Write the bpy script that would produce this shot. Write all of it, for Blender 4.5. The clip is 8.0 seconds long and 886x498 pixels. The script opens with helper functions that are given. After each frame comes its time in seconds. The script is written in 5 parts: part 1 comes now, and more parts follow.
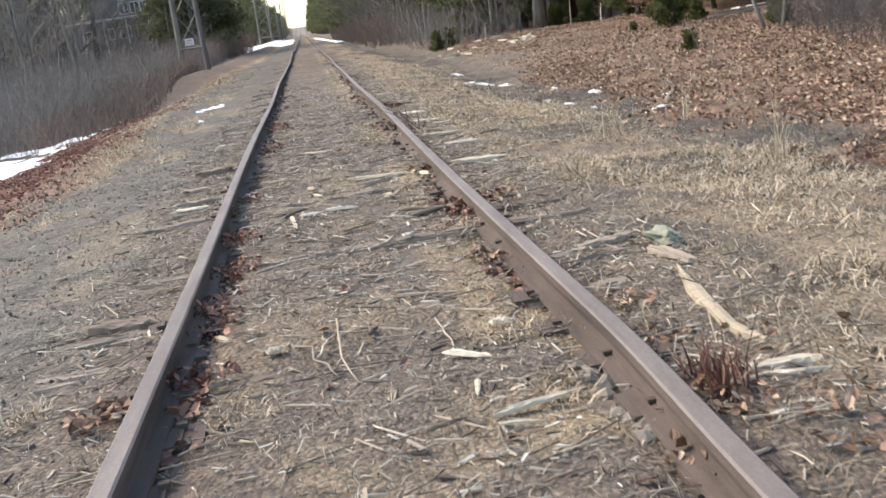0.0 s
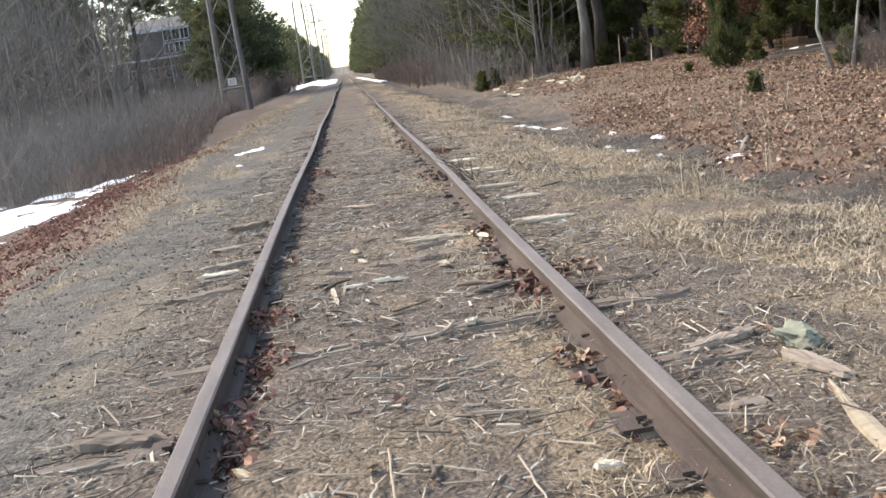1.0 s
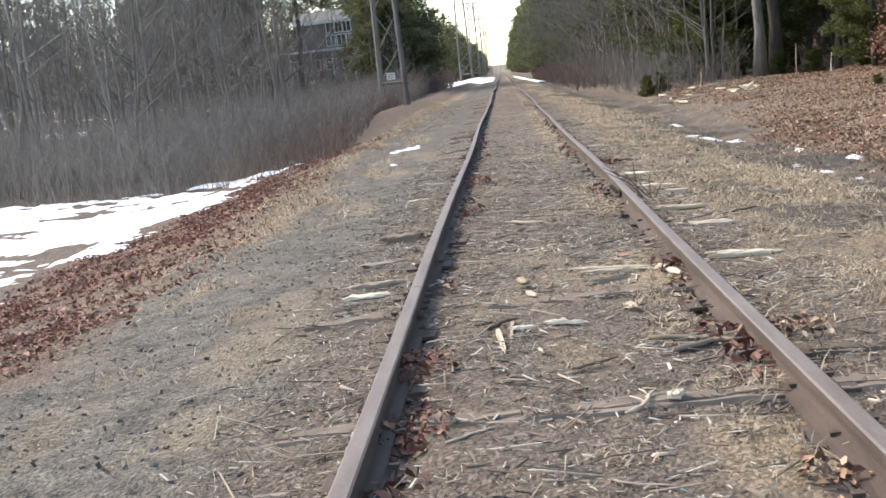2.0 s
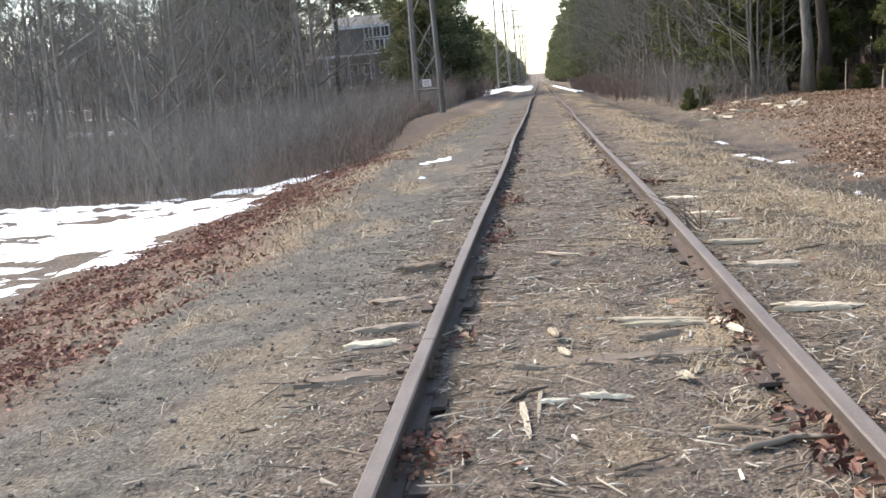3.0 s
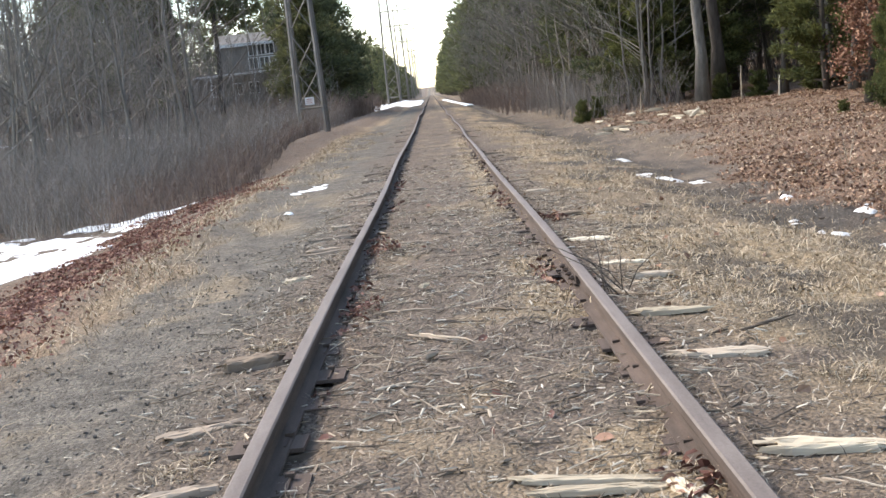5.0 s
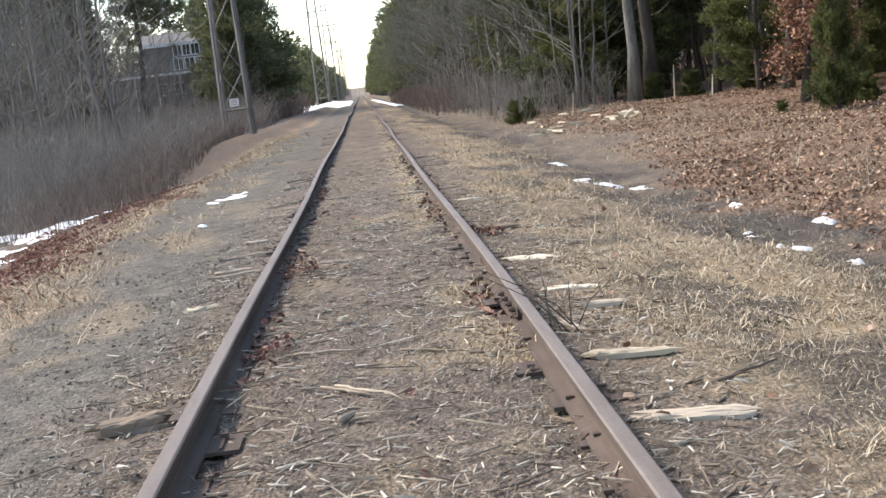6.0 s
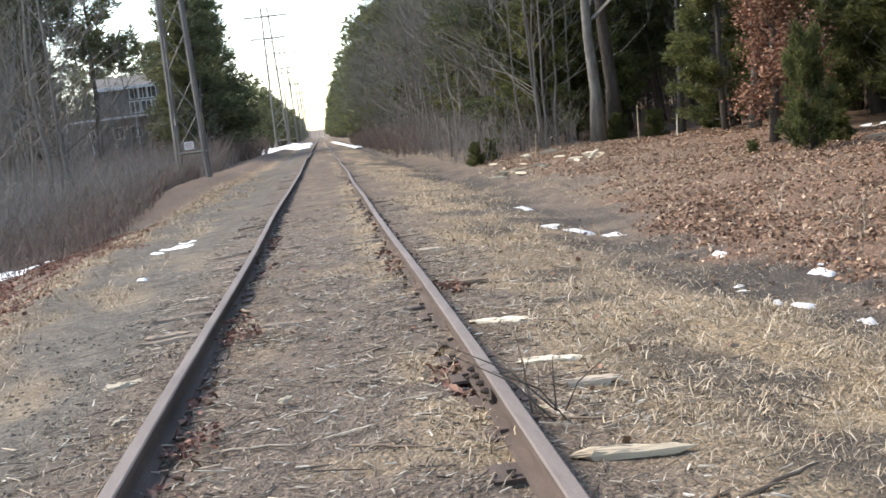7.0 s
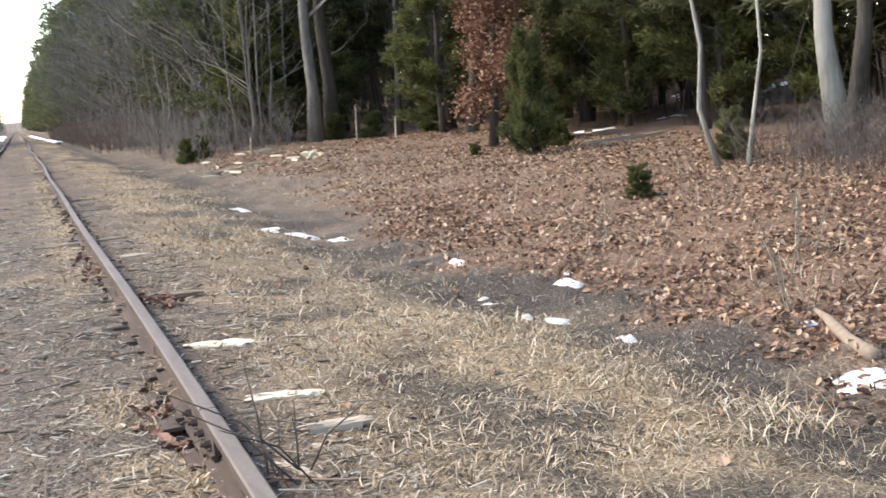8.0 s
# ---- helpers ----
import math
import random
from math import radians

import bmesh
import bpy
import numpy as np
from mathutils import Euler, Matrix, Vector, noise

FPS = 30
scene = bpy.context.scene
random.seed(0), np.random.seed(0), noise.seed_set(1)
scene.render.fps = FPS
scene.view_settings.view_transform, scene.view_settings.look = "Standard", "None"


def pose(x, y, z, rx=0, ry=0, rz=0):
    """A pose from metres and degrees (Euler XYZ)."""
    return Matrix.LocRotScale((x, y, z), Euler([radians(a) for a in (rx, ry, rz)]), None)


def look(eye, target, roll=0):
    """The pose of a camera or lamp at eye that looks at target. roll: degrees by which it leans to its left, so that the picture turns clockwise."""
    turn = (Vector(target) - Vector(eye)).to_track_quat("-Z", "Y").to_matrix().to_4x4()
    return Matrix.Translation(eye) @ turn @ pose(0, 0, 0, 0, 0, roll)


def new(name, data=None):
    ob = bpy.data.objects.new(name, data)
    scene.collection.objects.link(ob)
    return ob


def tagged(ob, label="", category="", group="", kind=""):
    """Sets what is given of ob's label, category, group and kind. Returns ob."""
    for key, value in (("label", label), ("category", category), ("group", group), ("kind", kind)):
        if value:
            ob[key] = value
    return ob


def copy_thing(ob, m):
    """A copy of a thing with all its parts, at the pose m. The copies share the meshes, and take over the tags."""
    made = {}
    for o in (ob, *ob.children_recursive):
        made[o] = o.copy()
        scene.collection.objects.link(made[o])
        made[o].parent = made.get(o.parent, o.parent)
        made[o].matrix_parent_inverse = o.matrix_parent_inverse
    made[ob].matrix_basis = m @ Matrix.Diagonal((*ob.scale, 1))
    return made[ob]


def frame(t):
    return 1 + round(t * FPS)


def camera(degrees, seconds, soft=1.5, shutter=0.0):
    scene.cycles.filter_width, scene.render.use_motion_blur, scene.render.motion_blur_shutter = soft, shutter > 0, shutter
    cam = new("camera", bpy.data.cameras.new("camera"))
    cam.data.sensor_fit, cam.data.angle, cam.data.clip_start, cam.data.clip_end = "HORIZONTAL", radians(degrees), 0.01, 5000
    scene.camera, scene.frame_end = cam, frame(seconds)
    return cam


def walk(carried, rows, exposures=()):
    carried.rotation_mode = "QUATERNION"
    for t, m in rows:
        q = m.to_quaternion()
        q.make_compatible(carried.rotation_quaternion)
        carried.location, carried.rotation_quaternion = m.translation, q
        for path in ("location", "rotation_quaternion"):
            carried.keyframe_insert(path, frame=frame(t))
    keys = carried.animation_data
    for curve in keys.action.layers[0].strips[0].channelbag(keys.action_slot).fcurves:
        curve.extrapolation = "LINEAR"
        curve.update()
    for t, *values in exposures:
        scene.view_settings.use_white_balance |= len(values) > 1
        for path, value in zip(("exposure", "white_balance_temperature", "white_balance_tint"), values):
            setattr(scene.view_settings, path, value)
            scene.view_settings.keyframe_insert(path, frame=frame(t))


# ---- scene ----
cam = camera(42.0, 8.0, soft=1.5, shutter=0.15)
PATH = [
    (0, (-0.056, 1.434, 1.149), (0.12, 3.386, 0.75), -8.8),
    (0.5, (-0.057, 2.011, 1.175), (0.062, 3.98, 0.845), -5.4),
    (1, (-0.061, 2.5, 1.178), (0.057, 4.47, 0.854), -8.7),
    (1.5, (-0.107, 3.048, 1.228), (-0.053, 5.022, 0.908), -4.7),
    (1.7, (-0.175, 3.231, 1.203), (-0.226, 5.208, 0.903), -6.2),
    (2.8, (-0.168, 4.274, 1.247), (-0.391, 6.241, 0.962), -5.7),
    (3, (-0.157, 4.498, 1.235), (-0.347, 6.47, 0.96), -5.2),
    (3.5, (-0.142, 5.07, 1.217), (-0.22, 7.049, 0.943), -7.5),
    (4, (-0.131, 5.66, 1.223), (-0.234, 7.642, 0.976), -5.5),
    (4.5, (-0.127, 6.173, 1.211), (-0.231, 8.145, 0.896), -8.3),
    (5, (-0.008, 6.694, 1.26), (-0.019, 8.676, 0.992), -6.7),
    (5.2, (-0.02, 6.874, 1.259), (-0.025, 8.856, 0.991), -7.2),
    (6.3, (0.117, 7.971, 1.275), (0.243, 9.947, 0.991), -6.7),
    (6.5, (0.141, 8.161, 1.275), (0.246, 10.14, 1.004), -6.7),
    (7, (0.145, 8.633, 1.264), (0.327, 10.612, 1.044), -7.2),
    (7.5, (0.261, 9.149, 1.234), (0.667, 11.094, 1.004), -6.0),
    (8, (0.239, 9.647, 1.2), (0.901, 11.514, 0.929), -5.2),
]
walk(cam, [(t, look(eye, target, roll)) for t, eye, target, roll in PATH], [(0, 1.90, 7300, 8), (7, 1.92, 7250, 8), (8, 2.0, 7200, 8)])

# ---- light: bright hazy sky, sun behind thin cloud to the left ----
SUN_EL, SUN_AZ = radians(47), radians(-62)   # azimuth clockwise from +y
world = bpy.data.worlds.new("world")
scene.world = world
world.use_nodes = True
wn = world.node_tree
sky = wn.nodes.new("ShaderNodeTexSky")
sky.sky_type = "NISHITA"
sky.sun_disc = False
sky.sun_elevation, sky.sun_rotation = SUN_EL, SUN_AZ
sky.air_density, sky.dust_density, sky.ozone_density = 1.0, 0.8, 1.0
bg = wn.nodes["Background"]
wn.links.new(sky.outputs[0], bg.inputs[0])
bg.inputs[1].default_value = 0.15
sun = new("sun", bpy.data.lights.new("sun", "SUN"))
sun.data.energy, sun.data.angle, sun.data.color = 1.5, radians(18), (1.0, 0.92, 0.82)
sun.matrix_world = look((0, 0, 40), (-40 * math.sin(SUN_AZ) / math.tan(SUN_EL), -40 * math.cos(SUN_AZ) / math.tan(SUN_EL), 0))

# ---- small tools ----
rng = np.random.default_rng(7)


def lattice(ix, iy, seed):
    h = np.sin(ix * 127.1 + iy * 311.7 + seed * 74.7) * 43758.5453
    return h - np.floor(h)


def vnoise(x, y, scale, seed=0):
    """Smooth value noise in 0..1."""
    x, y = np.asarray(x, float) / scale, np.asarray(y, float) / scale
    ix, iy = np.floor(x), np.floor(y)
    fx, fy = x - ix, y - iy
    fx, fy = fx * fx * (3 - 2 * fx), fy * fy * (3 - 2 * fy)
    a, b = lattice(ix, iy, seed), lattice(ix + 1, iy, seed)
    c, d = lattice(ix, iy + 1, seed), lattice(ix + 1, iy + 1, seed)
    return (a * (1 - fx) + b * fx) * (1 - fy) + (c * (1 - fx) + d * fx) * fy


def fbm(x, y, scale, seed=0, octaves=3):
    total, amp, norm = 0, 1.0, 0.0
    for o in range(octaves):
        total = total + amp * vnoise(x, y, scale / 2 ** o, seed + o)
        norm += amp
        amp *= 0.5
    return total / norm


def step(a, b, v):
    q = np.clip((v - a) / (b - a), 0, 1)
    return q * q * (3 - 2 * q)


PROFILE_X = [-1600, -300, -90, -40, -24, -14, -9.0, -7.0, -5.5, -4.5, -3.4, -2.7, -1.6, -0.6, 0.6, 1.4, 2.5, 3.2, 4.0, 6.0, 9.0, 20, 60, 300, 1600]
PROFILE_Z = [6, 6, 5.2, 1.9, 0.2, -0.62, -0.86, -0.80, -0.64, -0.42, -0.20, -0.10, -0.05, 0.0, 0.0, -0.02, -0.13, -0.27, -0.22, -0.06, 0.02, 0.3, 1.2, 4, 6]


def ground_z(x, y, fine=True):
    x, y = np.asarray(x, float), np.asarray(y, float)
    z = np.interp(x, PROFILE_X, PROFILE_Z)
    # the left bank flattens out beyond the snow
    lift = step(22, 54, y) * step(-2.7, -5.0, x) * step(-60, -20, x)
    z = z + lift * 0.62
    z = z + step(150, 210, y) * step(-14, -34, x) * 6.0 + step(18, 60, x) * 2.0 + 9.0 * step(900, 1500, y)
    side = step(1.2, 4.0, np.abs(x))
    z = z + side * (fbm(x, y, 2.5, 3) - 0.5) * 0.22
    ridge = np.exp(-((x + 3.05) / 0.4) ** 2) * step(14, 19, y) * step(60, 40, y)
    z = z + ridge * 0.09 * (0.5 + vnoise(x, y, 0.7, 9))
    dip = np.exp(-((np.abs(x) - 0.67) / 0.085) ** 2) * step(0.36, 0.62, vnoise(x * 0 + np.sign(x) * 7, y, 0.55, 17))
    z = z - 0.036 * dip
    if fine:
        z = z + (fbm(x, y, 0.35, 11, 2) - 0.5) * (0.05 + 0.05 * side) + (vnoise(x, y, 0.13, 15) - 0.5) * (0.022 + 0.02 * side)
    return z


def weights(x, y):
    """How much straw, fallen leaves, bare black soil and trodden path cover the ground."""
    n1, n2, n3 = fbm(x, y, 1.3, 21), fbm(x, y, 0.5, 31), fbm(x, y, 3.0, 41)
    x = x + step(1.0, 1.8, np.abs(x)) * ((n3 - 0.5) * 1.1 + (fbm(x, y, 0.8, 51) - 0.5) * 0.9)
    straw = step(0.85, 1.5, x) * step(3.7, 2.7, x) * step(0.47, 0.70, 0.5 * n1 + 0.5 * n2 + 0.05 + 0.10 * step(5, 10, y) - 0.10 * step(1.6, 1.1, x) + 0.08 * step(1.5, 2.0, x)) * (0.55 + 0.45 * step(0.35, 0.6, fbm(x, y, 2.2, 55)))
    straw = np.maximum(straw, step(0.25, 0.5, x) * step(0.85, 0.68, x) * step(0.38, 0.58, n2) * 0.9)
    straw = np.maximum(straw, np.exp(-((x + 3.1) / 0.36) ** 2) * step(9, 17, y) * (0.6 + 0.5 * n2))
    straw = np.maximum(straw, 0.5 * np.exp(-((x + 2.05) / 0.25) ** 2) * step(0.56, 0.70, fbm(x, y, 0.9, 57)))
    straw = np.maximum(straw, 0.4 * step(-1.1, -1.6, x) * step(-2.6, -2.0, x) * step(0.63, 0.75, n1))
    straw = np.maximum(straw, 0.45 * step(0.55, 0.7, n2) * step(-0.7, -0.3, x) * step(0.75, 0.4, x))
    straw = np.maximum(straw, 0.5 * step(3.6, 5, x) * step(0.52, 0.66, n1))
    leaf = step(3.3, 3.9, x + 0.8 * (n1 - 0.5) - 1.2 * step(17, 30, y)) * step(60, 40, y) * (1 - 0.35 * step(20, 32, y))
    leaf = np.maximum(leaf, 0.85 * step(-2.6, -3.5, x + 0.6 * (n1 - 0.5)) * step(-6.6, -5.6, x) * (1 - 0.6 * step(18, 26, y)) * (0.5 + 0.5 * step(0.35, 0.6, n2)))
    leaf = np.maximum(leaf, step(5, 8, x) * 0.8)
    dark = step(2.45, 2.9, x + 0.7 * (n3 - 0.5)) * step(4.0, 3.4, x + 0.7 * (n1 - 0.5)) * step(0.25, 0.5, n2) * 0.9
    dark = np.maximum(dark, step(1.2, 1.8, x) * step(3.3, 2.7, x) * step(0.55, 0.66, n1) * 0.85)
    path = step(-1.0, -1.5, x + 0.25 * (n1 - 0.5)) * step(-3.05, -2.6, x + 0.3 * (n2 - 0.5))
    return straw, leaf, dark, path


def mesh_of(name, verts, faces, mats=(), face_mat=None, smooth=False):
    """A mesh from an array of corners and a list of index arrays (one per number of sides)."""
    me = bpy.data.meshes.new(name)
    verts = np.asarray(verts, np.float32).reshape(-1, 3)
    faces = [np.asarray(f, np.int32) for f in faces if len(f)]
    loops = np.concatenate([f.ravel() for f in faces])
    sizes = np.concatenate([np.full(len(f), f.shape[1], np.int32) for f in faces])
    starts = np.concatenate([[0], np.cumsum(sizes)[:-1]]).astype(np.int32)
    me.vertices.add(len(verts))
    me.vertices.foreach_set("co", verts.ravel())
    me.loops.add(len(loops))
    me.loops.foreach_set("vertex_index", loops)
    me.polygons.add(len(sizes))
    me.polygons.foreach_set("loop_start", starts)
    me.polygons.foreach_set("use_smooth", np.full(len(sizes), smooth))
    for m in mats:
        me.materials.append(m)
    if face_mat is not None:
        me.polygons.foreach_set("material_index", np.asarray(face_mat, np.int32))
    me.update(calc_edges=True)
    me.validate()
    return me


def turns(yaw, pitch=None, roll=None):
    """Rotation matrices, z then y then x."""
    yaw = np.asarray(yaw, float)
    pitch = np.zeros_like(yaw) if pitch is None else pitch
    roll = np.zeros_like(yaw) if roll is None else roll
    cz, sz, cy, sy, cx, sx = np.cos(yaw), np.sin(yaw), np.cos(pitch), np.sin(pitch), np.cos(roll), np.sin(roll)
    r = np.empty((len(yaw), 3, 3))
    r[:, 0, 0], r[:, 0, 1], r[:, 0, 2] = cz * cy, cz * sy * sx - sz * cx, cz * sy * cx + sz * sx
    r[:, 1, 0], r[:, 1, 1], r[:, 1, 2] = sz * cy, sz * sy * sx + cz * cx, sz * sy * cx - cz * sx
    r[:, 2, 0], r[:, 2, 1], r[:, 2, 2] = -sy, cy * sx, cy * cx
    return r


def scatter(template, faces, places, rot, size, jitter=0.0):
    """Many copies of a small shape, joined: corners and faces."""
    template = np.asarray(template, float)
    n, k = len(places), len(template)
    local = template[None] * np.asarray(size, float).reshape(n, 1, -1)
    if jitter:
        local = local * (1 + rng.uniform(-jitter, jitter, (n, k, 3)))
    v = np.einsum("nij,nkj->nki", rot, local) + np.asarray(places)[:, None]
    base = (np.arange(n) * k)[:, None, None]
    return v.reshape(-1, 3), [(np.asarray(f)[None] + base).reshape(-1, np.asarray(f).shape[1]) for f in faces]


def part(name, me, parent, label=""):
    ob = new(name, me)
    ob.parent = parent
    if label:
        ob["label"] = label
    return ob


def thing(name, label, category, group="", kind="", m=None):
    ob = new(name)
    ob.empty_display_size = 0.2
    if m is not None:
        ob.matrix_basis = m
    return tagged(ob, label, category, group, kind)


class Build:
    """Collects tubes, boxes and prisms for one mesh."""

    def __init__(self):
        self.v, self.quads, self.tris, self.n = [], [], [], 0

    def add(self, v, quads=(), tris=()):
        self.v.append(np.asarray(v, float).reshape(-1, 3))
        if len(quads):
            self.quads.append(np.asarray(quads) + self.n)
        if len(tris):
            self.tris.append(np.asarray(tris) + self.n)
        self.n += len(self.v[-1])

    def tube(self, pts, radii, sides=5, cap=True):
        pts = np.asarray(pts, float)
        d = np.gradient(pts, axis=0)
        d /= np.linalg.norm(d, axis=1)[:, None] + 1e-9
        ref = np.where(np.abs(d[:, 2:3]) > 0.9, np.array([[1.0, 0, 0]]), np.array([[0, 0, 1.0]]))
        a = np.cross(d, ref)
        a /= np.linalg.norm(a, axis=1)[:, None] + 1e-9
        b = np.cross(d, a)
        ang = np.arange(sides) * 2 * np.pi / sides
        ring = pts[:, None] + np.asarray(radii)[:, None, None] * (np.cos(ang)[None, :, None] * a[:, None] + np.sin(ang)[None, :, None] * b[:, None])
        m, i = len(pts), np.arange(sides)
        j = (i + 1) % sides
        q = np.concatenate([np.stack([r * sides + i, r * sides + j, (r + 1) * sides + j, (r + 1) * sides + i], 1) for r in range(m - 1)])
        self.add(ring, q)
        if cap:
            e = np.array([[(m - 1) * sides, (m - 1) * sides + t, (m - 1) * sides + t + 1] for t in range(1, sides - 1)])
            s0 = np.array([[0, t + 1, t] for t in range(1, sides - 1)])
            self.tris.append(np.concatenate([e, s0]) + self.n - m * sides)

    def box(self, lo, hi, m=None):
        x0, y0, z0 = lo
        x1, y1, z1 = hi
        v = np.array([[x0, y0, z0], [x1, y0, z0], [x1, y1, z0], [x0, y1, z0], [x0, y0, z1], [x1, y0, z1], [x1, y1, z1], [x0, y1, z1]], float)
        if m is not None:
            v = np.array([m @ Vector(p) for p in v])
        self.add(v, [[0, 3, 2, 1], [4, 5, 6, 7], [0, 1, 5, 4], [1, 2, 6, 5], [2, 3, 7, 6], [3, 0, 4, 7]])

    def mesh(self, name, mats, smooth=False):
        f = ([np.concatenate(self.quads)] if self.quads else []) + ([np.concatenate(self.tris)] if self.tris else [])
        return mesh_of(name, np.concatenate(self.v), f, mats, None, smooth)


# ---- materials ----
def material(name, rough=0.9, metal=0.0):
    m = bpy.data.materials.new(name)
    m.use_nodes = True
    t = m.node_tree
    p = t.nodes["Principled BSDF"]
    p.inputs["Roughness"].default_value, p.inputs["Metallic"].default_value = rough, metal
    p.inputs["Specular IOR Level"].default_value = 0.3
    return m, t, p


def ramp(t, stops, source=None):
    r = t.nodes.new("ShaderNodeValToRGB")
    e = r.color_ramp.elements
    while len(e) < len(stops):
        e.new(0.5)
    for el, (at, c) in zip(e, stops):
        el.position, el.color = at, (*c, 1)
    if source is not None:
        t.links.new(source, r.inputs[0])
    return r.outputs[0]


def noise_node(t, scale, detail=4.0, rough=0.6, stretch=None, coord="Object"):
    n = t.nodes.new("ShaderNodeTexNoise")
    n.inputs["Scale"].default_value, n.inputs["Detail"].default_value, n.inputs["Roughness"].default_value = scale, detail, rough
    c = t.nodes.new("ShaderNodeTexCoord")
    if stretch:
        mp = t.nodes.new("ShaderNodeMapping")
        mp.inputs["Scale"].default_value = stretch
        t.links.new(c.outputs[coord], mp.inputs[0])
        t.links.new(mp.outputs[0], n.inputs["Vector"])
    else:
        t.links.new(c.outputs[coord], n.inputs["Vector"])
    return n.outputs[0]


def mix(t, fac, a, b, mode="MIX"):
    n = t.nodes.new("ShaderNodeMix")
    n.data_type, n.blend_type = "RGBA", mode
    for sock, val in ((n.inputs["Factor"], fac), (n.inputs["A"], a), (n.inputs["B"], b)):
        if isinstance(val, (int, float)):
            sock.default_value = val
        elif isinstance(val, tuple):
            sock.default_value = (*val, 1)
        else:
            t.links.new(val, sock)
    return n.outputs["Result"]


def bump(t, p, height, strength=0.5, distance=0.02):
    b = t.nodes.new("ShaderNodeBump")
    b.inputs["Strength"].default_value, b.inputs["Distance"].default_value = strength, distance
    t.links.new(height, b.inputs["Height"])
    t.links.new(b.outputs[0], p.inputs["Normal"])


def island(t):
    return t.nodes.new("ShaderNodeNewGeometry").outputs["Random Per Island"]


def by_object(t):
    return t.nodes.new("ShaderNodeObjectInfo").outputs["Random"]


def pieces(name, stops, rough=0.85, grain=60.0, source=island, stretch=None):
    """A material whose pieces each take their own tone from a ramp, with grain."""
    m, t, p = material(name, rough)
    c = ramp(t, stops, source(t))
    g = noise_node(t, grain, 5, 0.65, stretch)
    c = mix(t, 0.55, c, ramp(t, [(0.25, (0.45, 0.42, 0.40)), (0.75, (1.25, 1.25, 1.25))], g), "MULTIPLY")
    t.links.new(c, p.inputs["Base Color"])
    bump(t, p, g, 0.4, 0.004)
    return m


def make_ground():
    m, t, p = material("ground_soil", 0.95)
    def attr(n):
        a = t.nodes.new("ShaderNodeAttribute")
        a.attribute_name = n
        return a.outputs["Fac"]
    fine = noise_node(t, 42, 6, 0.7)
    mid = noise_node(t, 6, 5, 0.65)
    big = noise_node(t, 0.7, 4, 0.6)
    soil = ramp(t, [(0.22, (0.030, 0.023, 0.019)), (0.5, (0.132, 0.104, 0.083)), (0.8, (0.32, 0.262, 0.212))], fine)
    soil = mix(t, 0.7, soil, ramp(t, [(0.3, (0.55, 0.52, 0.50)), (0.7, (1.25, 1.2, 1.15))], mid), "MULTIPLY")
    pth = ramp(t, [(0.25, (0.042, 0.036, 0.030)), (0.5, (0.122, 0.107, 0.090)), (0.8, (0.26, 0.232, 0.198))], fine)
    pth = mix(t, 0.9, pth, ramp(t, [(0.3, (0.42, 0.41, 0.40)), (0.7, (1.35, 1.33, 1.3))], mid), "MULTIPLY")
    straw = ramp(t, [(0.25, (0.10, 0.075, 0.05)), (0.5, (0.27, 0.205, 0.135)), (0.75, (0.46, 0.365, 0.25))], fine)
    straw = mix(t, 0.5, straw, ramp(t, [(0.35, (0.7, 0.62, 0.5)), (0.65, (1.15, 1.15, 1.1))], big), "MULTIPLY")
    leaf = ramp(t, [(0.3, (0.036, 0.022, 0.016)), (0.5, (0.150, 0.094, 0.064)), (0.72, (0.36, 0.235, 0.16))], noise_node(t, 24, 6, 0.8))
    dark = ramp(t, [(0.3, (0.018, 0.015, 0.013)), (0.7, (0.090, 0.076, 0.065))], fine)
    c = mix(t, attr("path"), soil, pth)
    c = mix(t, attr("straw"), c, straw)
    c = mix(t, attr("leaf"), c, leaf)
    c = mix(t, attr("dark"), c, dark)
    t.links.new(c, p.inputs["Base Color"])
    vor = t.nodes.new("ShaderNodeTexVoronoi")
    vor.inputs["Scale"].default_value = 55
    tc = t.nodes.new("ShaderNodeTexCoord")
    t.links.new(tc.outputs["Object"], vor.inputs["Vector"])
    c2 = mix(t, 0.55, c, ramp(t, [(0.0, (0.45, 0.43, 0.42)), (0.5, (1.0, 1.0, 1.0)), (1.0, (1.6, 1.55, 1.5))], vor.outputs["Color"]), "MULTIPLY")
    t.links.new(c2, p.inputs["Base Color"])
    h = t.nodes.new("ShaderNodeMath")
    h.operation = "SUBTRACT"
    t.links.new(fine, h.inputs[0])
    t.links.new(vor.outputs["Distance"], h.inputs[1])
    bump(t, p, h.outputs[0], 0.8, 0.02)
    return m


def make_rail(name, a, b, rough):
    m, t, p = material(name, rough, 0.1)
    g = noise_node(t, 9, 6, 0.7, (1, 0.12, 1))
    f = noise_node(t, 120, 4, 0.6)
    c = mix(t, 0.5, ramp(t, [(0.3, a), (0.7, b)], g), ramp(t, [(0.3, (0.6, 0.55, 0.5)), (0.7, (1.2, 1.15, 1.1))], f), "MULTIPLY")
    t.links.new(c, p.inputs["Base Color"])
    bump(t, p, f, 0.25, 0.003)
    return m


